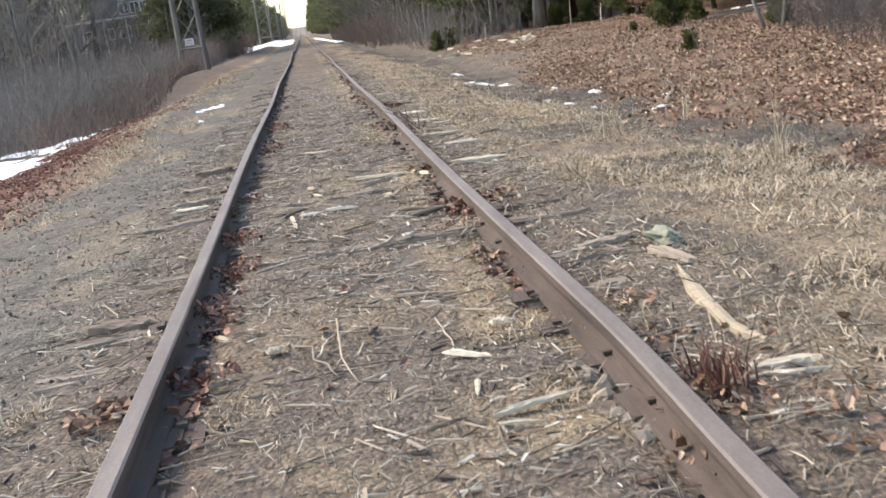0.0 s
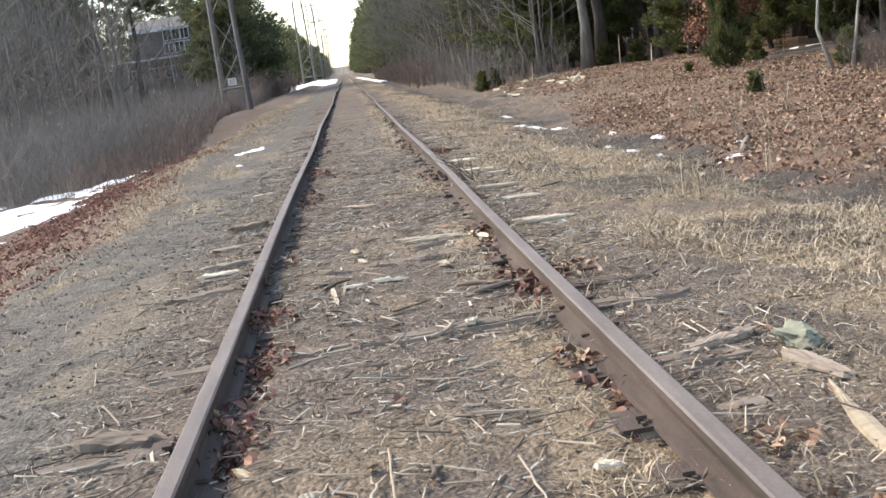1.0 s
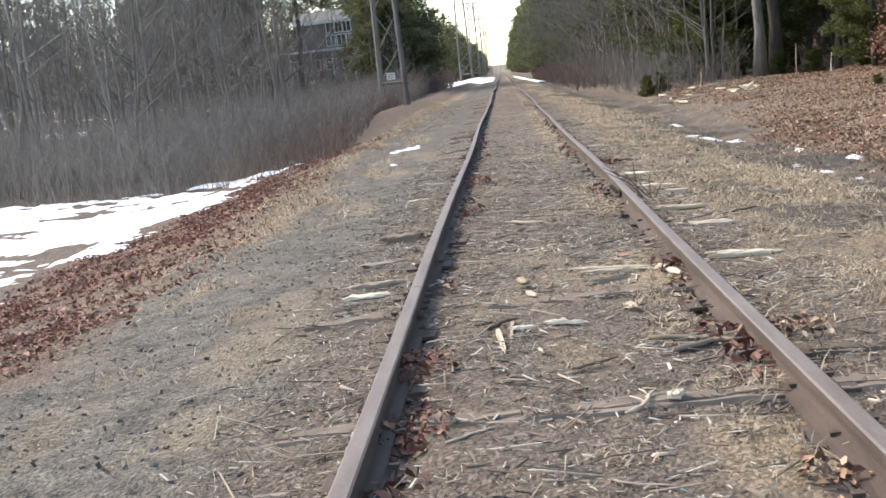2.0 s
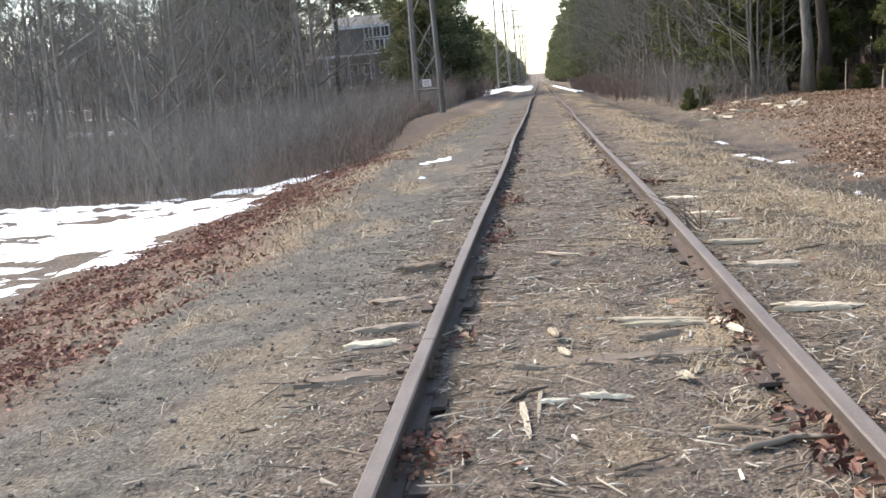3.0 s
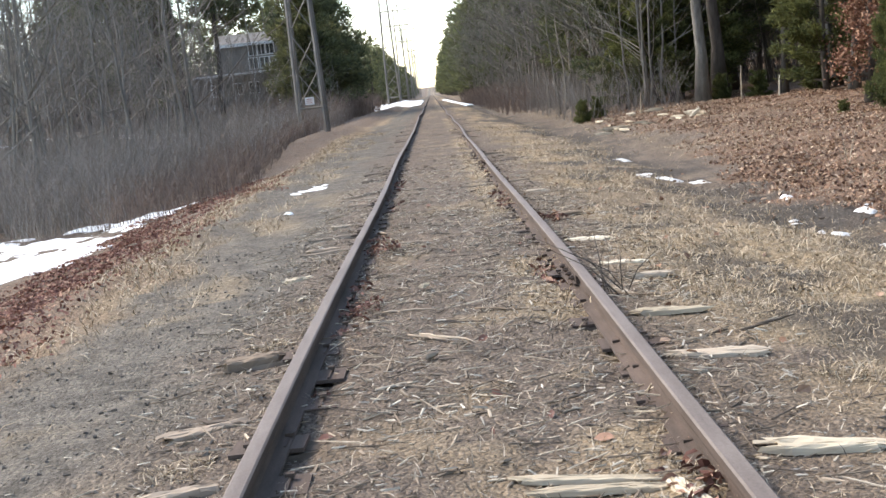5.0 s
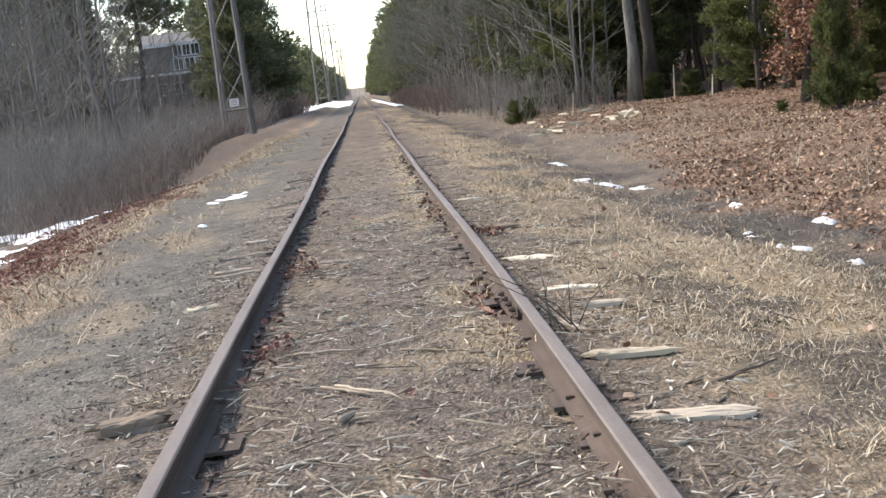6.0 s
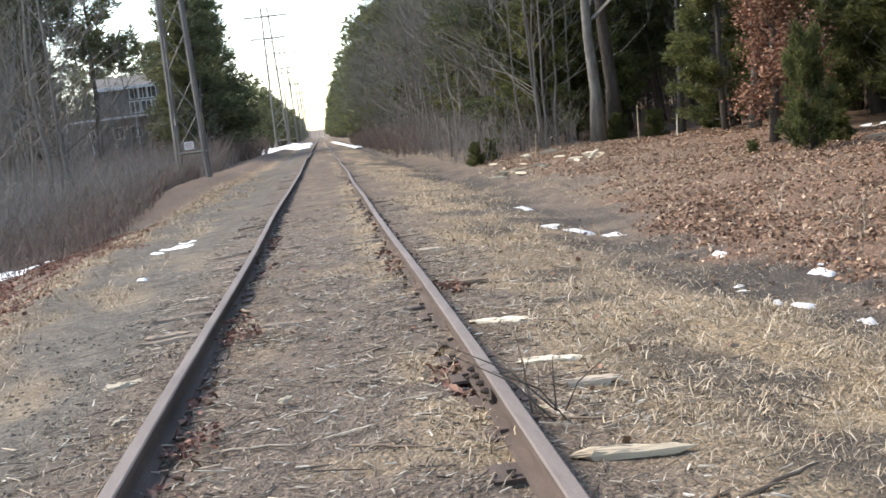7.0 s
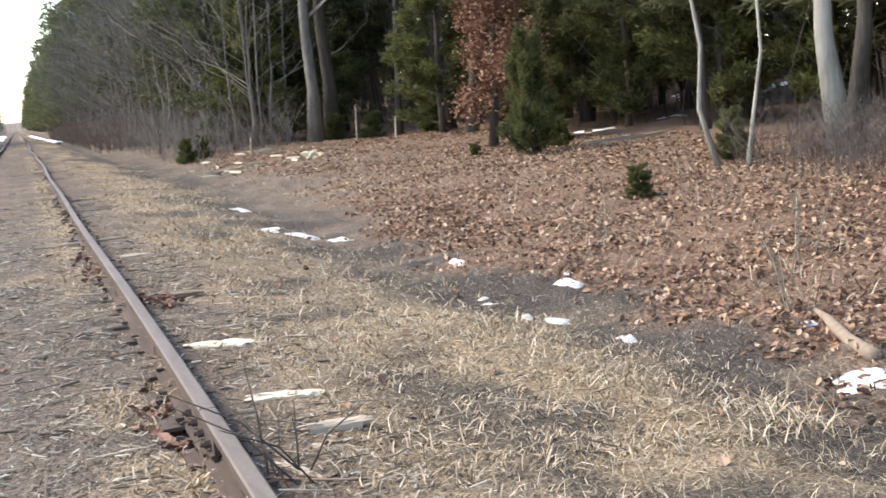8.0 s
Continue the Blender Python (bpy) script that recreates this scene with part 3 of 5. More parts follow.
def grass(name, label, mat, n, area, keep, h0, h1, near, lean=0.9, width=0.006):
    x, y = strew(n, *area, keep, near)
    k = len(x)
    cx, cy = np.round(x / 0.16) * 0.16, np.round(y / 0.16) * 0.16
    pull = 0.45 * rng.uniform(0, 1, k)
    x, y = x + (cx - x) * pull, y + (cy - y) * pull
    h = rng.uniform(h0, h1, k) * (0.6 + 0.8 * vnoise(x, y, 0.5, 91))
    rot = turns(rng.uniform(0, 2 * np.pi, k), rng.normal(0, 0.25, k), -rng.uniform(0.0, lean, k))
    v, f = scatter(BLADE, BLADE_F, np.stack([x, y, ground_z(x, y) - 0.004], 1), rot, np.stack([width * (0.6 + 0.03 * y) * rng.uniform(0.7, 1.4, k), h, h], 1))
    return tagged(new(name, mesh_of(name, v, f, [mat])), label, "grass", kind="stuff")


grass("dry_grass", "straw-coloured dead grass beside the rail", M_STRAW, 180000, (0.3, 4.5, 2.5, 16), lambda x, y: 0.8 * weights(x, y)[0] ** 1.6 * (0.45 + 0.55 * step(0.36, 0.6, fbm(x, y, 0.45, 95))), 0.03, 0.085, 1.2, 1.25, 0.0032)
grass("tangled_grass", "tangled straw-coloured grass blades beside the rail", M_STRAW, 60000, (0.85, 3.4, 3.6, 10), lambda x, y: 0.05 + 0.65 * step(0.42, 0.64, fbm(x, y, 0.55, 92)) * step(1.25, 1.75, x), 0.05, 0.13, 1.0, 1.2, 0.0062)
grass("straw_grass", "straw-coloured dead grass along the track", M_STRAW, 80000, (0.4, 8.5, 13, 45), lambda x, y: weights(x, y)[0] ** 1.4 + 0.28 * step(3.6, 4.5, x), 0.04, 0.14, 1.5, 1.1)
grass("matted_grass", "flattened grey-brown dead grass on the soil", M_PALEGRASS, 200000, (-1.5, 4.2, 2.5, 21), lambda x, y: 0.22 + 0.6 * step(0.38, 0.66, fbm(x, y, 0.6, 93)), 0.02, 0.07, 1.35, 1.45, 0.0045)
grass("bank_grass", "pale dead grass on the lip of the bank", M_STRAW, 45000, (-3.6, -1.9, 9, 55), lambda x, y: weights(x, y)[0], 0.05, 0.17, 1.1)
grass("tall_grass", "taller bleached grass tufts near the ditch", M_STRAW, 9000, (2.0, 3.9, 5, 14), lambda x, y: step(0.64, 0.78, fbm(x, y, 0.7, 97)), 0.12, 0.28, 1.0, 0.5, 0.004)


litter("path_grit", "small clods and pebbles on the trodden path", "grit", M_STONE, 3500, (-3.2, -0.9, 2.5, 18), lambda x, y: 0.3 + 0.7 * step(0.4, 0.65, fbm(x, y, 0.6, 99)), lambda k: np.stack([rng.uniform(0.005, 0.020, k)] * 3, 1) * np.array([1.3, 1.0, 0.6]), (CHIP, CHIP_F), 1.2, 0.004, 0.4)


# ---- single sticks, boards and chunks ----
def lay(name, label, category, me, x, y, yaw, z=0.0, rx=0.0, ry=0.0, group=""):
    ob = new(name, me)
    ob.matrix_basis = pose(x, y, float(ground_z(x, y, False)) + z, rx, ry, yaw)
    return tagged(ob, label, category, group)


# x0, y0, x1, y1, width, height: pale weathered boards, the split ends of ties
BOARDS_BY_JOINT = [(-1.24, 10.12, -0.98, 10.18, 0.15, 0.05), (0.95, 10.35, 1.32, 10.22, 0.16, 0.05), (0.92, 15.68, 1.26, 15.5, 0.17, 0.05),
                   (0.99, 14.36, 1.28, 14.28, 0.17, 0.05), (1.08, 13.80, 1.34, 13.76, 0.10, 0.04), (0.92, 12.67, 1.30, 12.58, 0.13, 0.05),
                   (0.92, 11.66, 1.30, 11.57, 0.14, 0.05), (-1.27, 15.3, -1.06, 15.4, 0.15, 0.05), (-1.26, 12.54, -0.95, 12.65, 0.17, 0.07),
                   (-1.26, 11.26, -0.96, 11.42, 0.14, 0.06), (-1.27, 10.48, -0.94, 10.60, 0.10, 0.05), (0.13, 10.26, 0.53, 10.14, 0.07, 0.03),
                   (0.18, 10.12, 0.56, 10.06, 0.06, 0.03), (0.20, 9.80, 0.40, 9.87, 0.08, 0.05)]
BOARDS_BEYOND = [(1.02, 4.60, 1.27, 4.58, 0.07, 0.03), (1.09, 4.51, 1.26, 4.48, 0.035, 0.025), (0.98, 6.50, 1.31, 6.68, 0.10, 0.05),
                 (-1.24, 6.72, -0.92, 6.57, 0.20, 0.06), (-1.22, 18.74, -1.02, 18.80, 0.16, 0.05), (0.93, 13.44, 1.0, 13.22, 0.06, 0.03),
                 (-1.28, 16.9, -1.0, 17.0, 0.16, 0.05), (0.95, 17.6, 1.25, 17.5, 0.16, 0.05), (-1.2, 21.0, -0.95, 21.1, 0.16, 0.05),
                 (0.95, 20.2, 1.2, 20.1, 0.16, 0.05)]
for i, (x0, y0, x1, y1, w, h) in enumerate(BOARDS_BY_JOINT + BOARDS_BEYOND):
    l = math.hypot(x1 - x0, y1 - y0)
    lay("broken_board", "pale weathered end of a split tie beside the rail", "board", rough_plank(l, w * 0.8, h * 0.7, M_PALE if i in (0, 1, 2, 3, 5, 7, 11, 12, 14, 15) else M_TIE if i == 17 else M_MID, 300 + i, 8, 0.6, 0.35 if i % 2 else 0.1),
        (x0 + x1) / 2, (y0 + y1) / 2, math.degrees(math.atan2(y1 - y0, x1 - x0)), h * 0.22, group="broken tie ends")

def crooked_stick(length, r0, mat, seed):
    """A bent dead stick along x with a fork or two."""
    r = np.random.default_rng(seed)
    b = Build()
    xs = np.linspace(-length / 2, length / 2, 8)
    off = np.cumsum(r.normal(0, 0.035 * length, (8, 2)), 0) * (1, 0.25)
    off -= np.linspace(0, 1, 8)[:, None] * off[-1]
    pts = np.stack([xs, off[:, 0], np.abs(off[:, 1])], 1)
    b.tube(pts, r0 * np.array([0.7, 1, 0.85, 1.0, 0.8, 0.75, 0.6, 0.3]), 5)
    for _ in range(r.integers(1, 3)):
        p = pts[r.integers(2, 6)]
        d = np.array([r.uniform(0.3, 0.9), r.choice([-1, 1]) * r.uniform(0.4, 0.9), r.uniform(0, 0.15)]) * length * r.uniform(0.15, 0.3)
        b.tube([p, p + d * 0.5 + r.normal(0, 0.01, 3) * (1, 1, 0), p + d], [r0 * 0.6, r0 * 0.5, r0 * 0.25], 4)
    return b.mesh("stick", [mat], True)


# x0, y0, x1, y1, thickness: single splinters and chunks of wood between the rails
STICKS_NEAR = [(-0.33, 5.79, -0.13, 5.14, 0.018, 0), (-0.21, 5.46, -0.13, 5.74, 0.022, 0), (-0.12, 5.93, -0.06, 5.09, 0.016, 0),
               (0.0, 5.64, 0.01, 5.78, 0.035, 0), (0.25, 5.24, 0.37, 5.10, 0.034, 1), (0.30, 4.88, 0.28, 4.75, 0.022, 1),
               (0.30, 4.55, 0.55, 4.60, 0.034, 1), (0.31, 4.47, 0.42, 4.43, 0.018, 1), (0.10, 4.50, 0.22, 4.56, 0.030, 0),
               (0.04, 4.46, 0.09, 4.36, 0.030, 0), (0.02, 4.82, 0.04, 4.93, 0.030, 1), (-0.60, 6.0, -0.50, 5.86, 0.035, 1),
               (-0.38, 5.62, -0.32, 5.66, 0.045, 1), (-0.62, 4.70, -0.41, 4.86, 0.014, 0)]
STICKS_MIDDLE = [(0.27, 5.68, 0.21, 5.14, 0.014, 0), (0.45, 5.52, 0.52, 5.48, 0.04, 1), (-0.25, 9.0, -0.26, 8.60, 0.018, 1),
                 (-0.36, 8.55, -0.20, 8.70, 0.016, 0), (0.58, 10.08, 0.66, 9.74, 0.055, 1), (0.64, 9.80, 0.80, 9.82, 0.022, 1),
                 (-0.68, 10.28, -0.58, 10.00, 0.030, 1), (-0.20, 10.10, -0.17, 9.90, 0.045, 1), (-0.16, 9.66, -0.12, 9.54, 0.035, 1),
                 (-0.44, 9.66, -0.36, 9.98, 0.020, 0), (0.31, 9.08, 0.35, 8.98, 0.05, 1), (0.38, 9.12, 0.42, 9.28, 0.024, 1),
                 (-0.08, 8.85, 0.09, 8.80, 0.040, 1), (-0.37, 8.86, -0.22, 9.0, 0.034, 0)]
STICKS_BEYOND = [(-0.26, 8.82, -0.13, 8.82, 0.028, 1), (-0.32, 8.76, -0.29, 8.40, 0.030, 1), (0.37, 8.72, 0.54, 8.60, 0.034, 0),
                 (-0.19, 12.68, 0.07, 12.30, 0.030, 0), (-0.28, 12.66, -0.05, 12.45, 0.028, 0), (-0.18, 12.08, -0.12, 12.16, 0.06, 0),
                 (-1.05, 14.3, -1.02, 14.5, 0.030, 1), (-0.63, 17.5, -0.56, 17.38, 0.05, 0), (-0.22, 14.17, -0.17, 14.22, 0.05, 1),
                 (0.30, 7.45, 0.34, 7.52, 0.05, 1), (0.12, 7.3, 0.26, 7.6, 0.03, 0), (-0.02, 8.0, 0.18, 8.1, 0.02, 0),
                 (0.45, 7.9, 0.62, 8.1, 0.02, 0), (-0.5, 7.2, -0.3, 7.35, 0.02, 0)]
STICKS_REST = [(1.28, 12.05, 1.62, 12.2, 0.03, 0), (0.85, 13.3, 1.25, 13.05, 0.02, 0), (0.33, 8.32, 0.69, 8.22, 0.04, 0), (0.4, 8.1, 0.7, 8.15, 0.05, 0), (-1.5, 12.0, -1.2, 12.2, 0.014, 0),
               (0.02, 6.7, 0.2, 6.62, 0.018, 0), (0.3, 11.1, 0.52, 11.2, 0.022, 0), (-0.4, 11.6, -0.2, 11.66, 0.03, 0),
               (0.1, 13.2, 0.4, 13.05, 0.025, 0), (0.12, 6.2, 0.32, 6.1, 0.02, 0), (-0.45, 13.4, -0.1, 13.35, 0.025, 0)]
for i, (x0, y0, x1, y1, w, pale) in enumerate(STICKS_NEAR + STICKS_MIDDLE + STICKS_BEYOND + STICKS_REST):
    l = math.hypot(x1 - x0, y1 - y0)
    lay("wood_splinter", "pale splintered wood chunk lying on the soil" if pale else "grey-brown weathered stick lying on the soil", "stick",
        rough_plank(l, w, w * 0.5, M_PALE, 500 + i, 7, 0.8, 0.45, 0.16) if pale else crooked_stick(l, w * 0.32, M_MID if i % 3 else M_TIE, 500 + i), (x0 + x1) / 2, (y0 + y1) / 2,
        math.degrees(math.atan2(y1 - y0, x1 - x0)), w * 0.3 + 0.006, ry=(i % 3 - 1) * 2.0, group="sticks between the rails")


def bent_slab(points, widths, height, mat):
    """A thin split slab that follows a bent line on the ground."""
    pts = np.array(points, float)
    d = np.gradient(pts, axis=0)
    d /= np.linalg.norm(d, axis=1)[:, None]
    nrm = np.stack([-d[:, 1], d[:, 0]], 1)
    rows = []
    for p, n, w in zip(pts, nrm, widths):
        z = float(ground_z(p[0], p[1]))
        rows.append([(p[0] + n[0] * w * s, p[1] + n[1] * w * s, z + h) for s, h in ((-0.5, 0.0), (-0.42, height), (0.0, height * 1.25), (0.42, height * 0.9), (0.5, 0.0))])
    v = np.array(rows).reshape(-1, 3)
    k, i = 5, np.arange(5)
    j = (i + 1) % 5
    q = np.concatenate([np.stack([a * k + i, a * k + j, (a + 1) * k + j, (a + 1) * k + i], 1) for a in range(len(pts) - 1)])
    caps = np.array([list(range(k))[::-1], list(range((len(pts) - 1) * k, len(pts) * k))])
    return mesh_of("slab", v, [q, caps], [mat])


tagged(new("split_slab", bent_slab([(1.30, 5.95), (1.27, 5.74), (1.245, 5.58), (1.215, 5.38), (1.19, 5.2), (1.18, 5.03), (1.185, 4.90), (1.205, 4.78)],
       [0.012, 0.04, 0.066, 0.062, 0.05, 0.052, 0.05, 0.02], 0.016, M_PALE)), "long bent slab of bleached split wood on dead grass", "wood slab")
lb = Build()
log_pts = [(4.12, 14.72), (4.06, 14.55), (3.97, 14.36), (3.90, 14.2), (3.83, 14.03), (3.78, 13.86)]
lb.tube([(x, y, float(ground_z(x, y, False)) + 0.045 + 0.02 * math.sin(3 * x)) for x, y in log_pts], [0.012, 0.024, 0.034, 0.031, 0.041, 0.036], 8)
tagged(new("fallen_log", lb.mesh("fallen_log", [M_MID], True)), "pale barkless branch log lying among oak leaves", "log")


def lump_mesh(name, sx, sy, sz, mat, seed, rough=0.25, cuts=2):
    bm = bmesh.new()
    bmesh.ops.create_icosphere(bm, subdivisions=cuts, radius=1.0)
    for v in bm.verts:
        n = noise.noise(v.co * 1.4 + Vector((seed, 0, 0))) * rough + noise.noise(v.co * 3.5 + Vector((0, seed, 0))) * rough * 0.5
        v.co = Vector((v.co.x * sx, v.co.y * sy, v.co.z * sz)) * (1 + n)
    me = bpy.data.meshes.new(name)
    bm.to_mesh(me)
    bm.free()
    me.materials.append(mat)
    return me


lay("lichen_log", "rotten chunk of wood covered in grey-green lichen", "rotten wood", lump_mesh("lichen_log", 0.06, 0.10, 0.045, M_LICHEN, 3, 0.6, 3), 1.40, 6.45, 20, 0.025)
lay("rotten_chunk", "brown rotten wood chunk beside a bleached slab", "rotten wood", rough_plank(0.36, 0.07, 0.03, M_TIE, 801, 8, 0.8), 1.33, 6.15, 100, 0.012)
for i in range(16):
    a = tr.uniform(-0.10, 0.10)
    lay("ballast_stone", "dark angular ballast stone under the rail", "stone", lump_mesh("ballast_stone", tr.uniform(0.025, 0.05), tr.uniform(0.025, 0.05), tr.uniform(0.02, 0.035), M_STONE, i * 3.7, 0.6, 1),
        0.675 + a * 0.35, 4.25 + i * 0.055, tr.uniform(0, 360), 0.004, group="ballast stones by the rail")


def weed(name, label, x, y, n, h, mat, seed, thick=1.0, lean=0.5):
    r = np.random.default_rng(seed)
    b = Build()
    for _ in range(n):
        a, l = r.uniform(0, 6.28), r.uniform(0.05, lean)
        hh = h * r.uniform(0.5, 1.1)
        base = r.normal(0, 0.05, 2)
        pts = [(base[0], base[1], -0.02), (base[0] + math.cos(a) * l * hh * 0.4, base[1] + math.sin(a) * l * hh * 0.4, hh * 0.55), (base[0] + math.cos(a) * l * hh, base[1] + math.sin(a) * l * hh, hh)]
        b.tube(pts, [0.004 * thick, 0.003 * thick, 0.0012 * thick], 4)
        if r.uniform() < 0.5:
            q = np.array(pts[1])
            b.tube([q, q + r.normal(0, 0.05, 3) + (0, 0, 0.06)], [0.002, 0.001], 3)
    return tagged(lay(name, label, "weed", b.mesh(name, [mat]), x, y, 0), kind="stuff")


weed("dead_weed", "clump of dead red-brown weed stems beside the rail", 0.94, 4.44, 46, 0.15, M_REDLEAF, 1, 1.2)
weed("dead_weed", "sprig of dark dead twigs beside the rail", 0.99, 13.25, 8, 0.36, M_DARKBARK, 2, 1.15, 1.6)
weed("dead_weed", "clump of thin dead stems near the ditch", 3.0, 9.0, 14, 0.5, M_STRAW, 3)
weed("dead_weed", "thin dead stems among the leaves", 4.1, 14.9, 8, 0.8, M_PALEGRASS, 4)


for x, y, h, n, seed in ((4.5, 17.8, 0.7, 5, 5), (5.2, 16.2, 0.9, 6, 6), (4.9, 20.5, 0.6, 5, 7), (5.8, 18.6, 0.8, 6, 8), (3.5, 12.4, 0.35, 9, 9), (2.4, 11.0, 0.3, 10, 10)):
    weed("dead_weed", "thin dead stems standing among leaves and grass", x, y, n, h, M_STRAW if h < 0.5 else M_PALEGRASS, seed, 0.9)


def leaf_pile(x, y, n, r, mat, size):
    a, d = rng.uniform(0, 6.28, n), r * np.sqrt(rng.uniform(0, 1, n))
    px, py = x + np.cos(a) * d, y + np.sin(a) * d * 1.4
    v, f = scatter(LEAF, LEAF_F, np.stack([px, py, ground_z(px, py) + rng.uniform(0.01, 0.06, n)], 1), turns(rng.uniform(0, 6.28, n), rng.normal(0, 0.7, n), rng.normal(0, 0.7, n)), leaf_sizes(size * 0.4, size * 0.85)(n), 0.3)
    tagged(new("leaf_pile", mesh_of("leaf_pile", v, f, [mat])), "small drift of curled dead oak leaves by the rail", "leaves", kind="stuff")


for x, y, n, r, s in ((-0.93, 5.2, 26, 0.10, 0.075), (0.97, 5.46, 16, 0.08, 0.06), (0.93, 4.32, 30, 0.12, 0.06), (0.9, 4.9, 14, 0.08, 0.05), (1.15, 4.1, 24, 0.2, 0.06), (0.70, 4.05, 10, 0.06, 0.06), (-0.66, 6.3, 60, 0.14, 0.05), (-0.62, 7.4, 60, 0.14, 0.05),
                      (-0.64, 8.2, 60, 0.14, 0.05), (-0.63, 5.5, 40, 0.12, 0.05), (-0.58, 13.6, 60, 0.14, 0.05), (-0.56, 16.2, 60, 0.14, 0.05), (0.95, 8.3, 30, 0.12, 0.06), (0.62, 6.6, 24, 0.08, 0.06), (0.93, 17.2, 40, 0.15, 0.06)):
    leaf_pile(x, y, int(n * 2.2), r * 1.1, M_REDLEAF if n > 36 else M_LEAF, s)


def tuft(x, y, n, r, h):
    a, d = rng.uniform(0, 6.28, n), r * np.sqrt(rng.uniform(0, 1, n))
    px, py = x + np.cos(a) * d, y + np.sin(a) * d
    hh = h * rng.uniform(0.5, 1.2, n)
    v, f = scatter(BLADE, BLADE_F, np.stack([px, py, ground_z(px, py) - 0.005], 1), turns(rng.uniform(0, 6.28, n), rng.normal(0, 0.3, n), -rng.uniform(0, 1.2, n)), np.stack([0.005 * rng.uniform(0.6, 1.4, n), hh, hh], 1))
    tagged(new("grass_tuft", mesh_of("grass_tuft", v, f, [M_STRAW])), "tuft of bleached dead grass between old ties", "grass", "grass tufts", "stuff")


for x, y, n, r, h in ((-1.28, 5.45, 260, 0.14, 0.10), (0.50, 8.7, 300, 0.13, 0.08), (0.45, 9.35, 260, 0.12, 0.08), (-1.05, 12.95, 260, 0.12, 0.08), (-1.12, 10.9, 260, 0.13, 0.07), (-0.50, 16.8, 200, 0.12, 0.08), (0.56, 7.6, 300, 0.15, 0.08),
                      (0.48, 5.4, 320, 0.15, 0.09), (0.58, 4.7, 320, 0.15, 0.09), (-1.0, 14.0, 200, 0.12, 0.08), (1.55, 11.2, 300, 0.16, 0.10), (1.7, 9.6, 300, 0.18, 0.10), (-0.45, 5.05, 200, 0.14, 0.06), (0.1, 6.95, 160, 0.14, 0.05)):
    tuft(x, y, n, r, h)


# ---- snow ----
def snow_sheet(name, label, x0, x1, y0, y1, spacing, cover, thick, mat=M_SNOW):
    xs, ys = np.arange(x0, x1, spacing), np.arange(y0, y1, spacing)
    X, Y = np.meshgrid(xs, ys)
    c = cover(X, Y)
    Z = ground_z(X, Y) - 0.03 + np.clip(c, -0.4, 1) * thick
    k = len(xs)
    i, j = np.meshgrid(np.arange(k - 1), np.arange(len(ys) - 1))
    a = (j * k + i).ravel()
    C = np.clip(c, -1, 1)
    ok = ((C[:-1, :-1] + C[1:, :-1] + C[:-1, 1:] + C[1:, 1:]) > -0.2).ravel()
    f = np.stack([a, a + 1, a + 1 + k, a + k], 1)[ok]
    used = np.unique(f)
    idx = np.full(X.size, -1)
    idx[used] = np.arange(len(used))
    return tagged(new(name, mesh_of(name, np.stack([X, Y, Z], -1).reshape(-1, 3)[used], [idx[f]], [mat], None, True)), label, "snow", kind="stuff")


def field(x, y):
    edge = step(-4.9, -6.7, x - 0.06 * (y - 22) + 0.5 * (vnoise(x, y, 1.6, 113) - 0.5)) * step(-19, -15, x) * step(31.5, 29, y - 0.3 * (x + 10)) * step(8, 12, y)
    return np.minimum(edge * 1.6 - 0.75, 0.62) + 3.0 * (fbm(x * 0.8, y * 1.5, 1.0, 111, 4) - 0.5) - 0.35 * (1 - edge)


def spots(places):
    def f(x, y):
        c = np.full(x.shape, -1.0)
        for px, py, rx, ry in places:
            d = np.sqrt(((x - px) / rx) ** 2 + ((y - py) / ry) ** 2)
            c = np.maximum(c, 0.98 - d + 2.4 * (fbm(x * 0.7, y, max(min(rx, ry), 0.12) * 0.9, 121) - 0.5))
        return c
    return f


snow_sheet("snow_field", "patchy melting snow at the foot of the bank", -19, -4.8, 8, 34, 0.09, field, 0.08)
snow_sheet("snow_patch", "small melting snow patches on the path", -2.8, -1.5, 21, 27.5, 0.035, spots([(-2.1, 26.2, 0.30, 0.16), (-2.25, 24.85, 0.2, 0.13), (-2.0, 25.15, 0.26, 0.15), (-1.9, 25.6, 0.12, 0.1), (-2.0, 21.45, 0.07, 0.08)]), 0.06)
snow_sheet("snow_remnants", "remnants of snow in the ditch", 2.4, 4.4, 13.2, 26.5, 0.035, spots([(2.96, 25.4, 0.16, 0.5), (2.85, 22.9, 0.18, 0.35), (3.05, 21.9, 0.22, 0.3), (3.25, 21.4, 0.12, 0.15), (3.52, 18.6, 0.08, 0.22), (3.04, 16.7, 0.12, 0.26), (3.1, 16.2, 0.08, 0.16), (3.13, 15.8, 0.12, 0.18), (3.3, 15.3, 0.12, 0.12), (3.74, 16.9, 0.1, 0.2), (3.85, 17.2, 0.1, 0.16), (3.62, 13.7, 0.22, 0.2), (3.95, 14.6, 0.1, 0.1)]), 0.058, M_OLDSNOW)
snow_sheet("snow_bank", "ploughed snow beside the road crossing", -13, -1.0, 150, 215, 0.4, lambda x, y: step(-13, -10, x) * step(-0.9, -1.8, x) * step(150, 160, y) * step(215, 200, y) * 2.0 - 0.8 + 1.2 * (fbm(x, y, 2.0, 131) - 0.5), 0.42)
snow_sheet("snow_streak", "thin streak of ploughed snow by the crossing", 1.2, 5, 110, 200, 0.25, lambda x, y: np.exp(-((x - 3.3 + (y - 110) * 0.014) / 0.5) ** 2) * 1.6 - 0.7 + 1.2 * (fbm(x, y, 1.2, 133) - 0.5), 0.16)
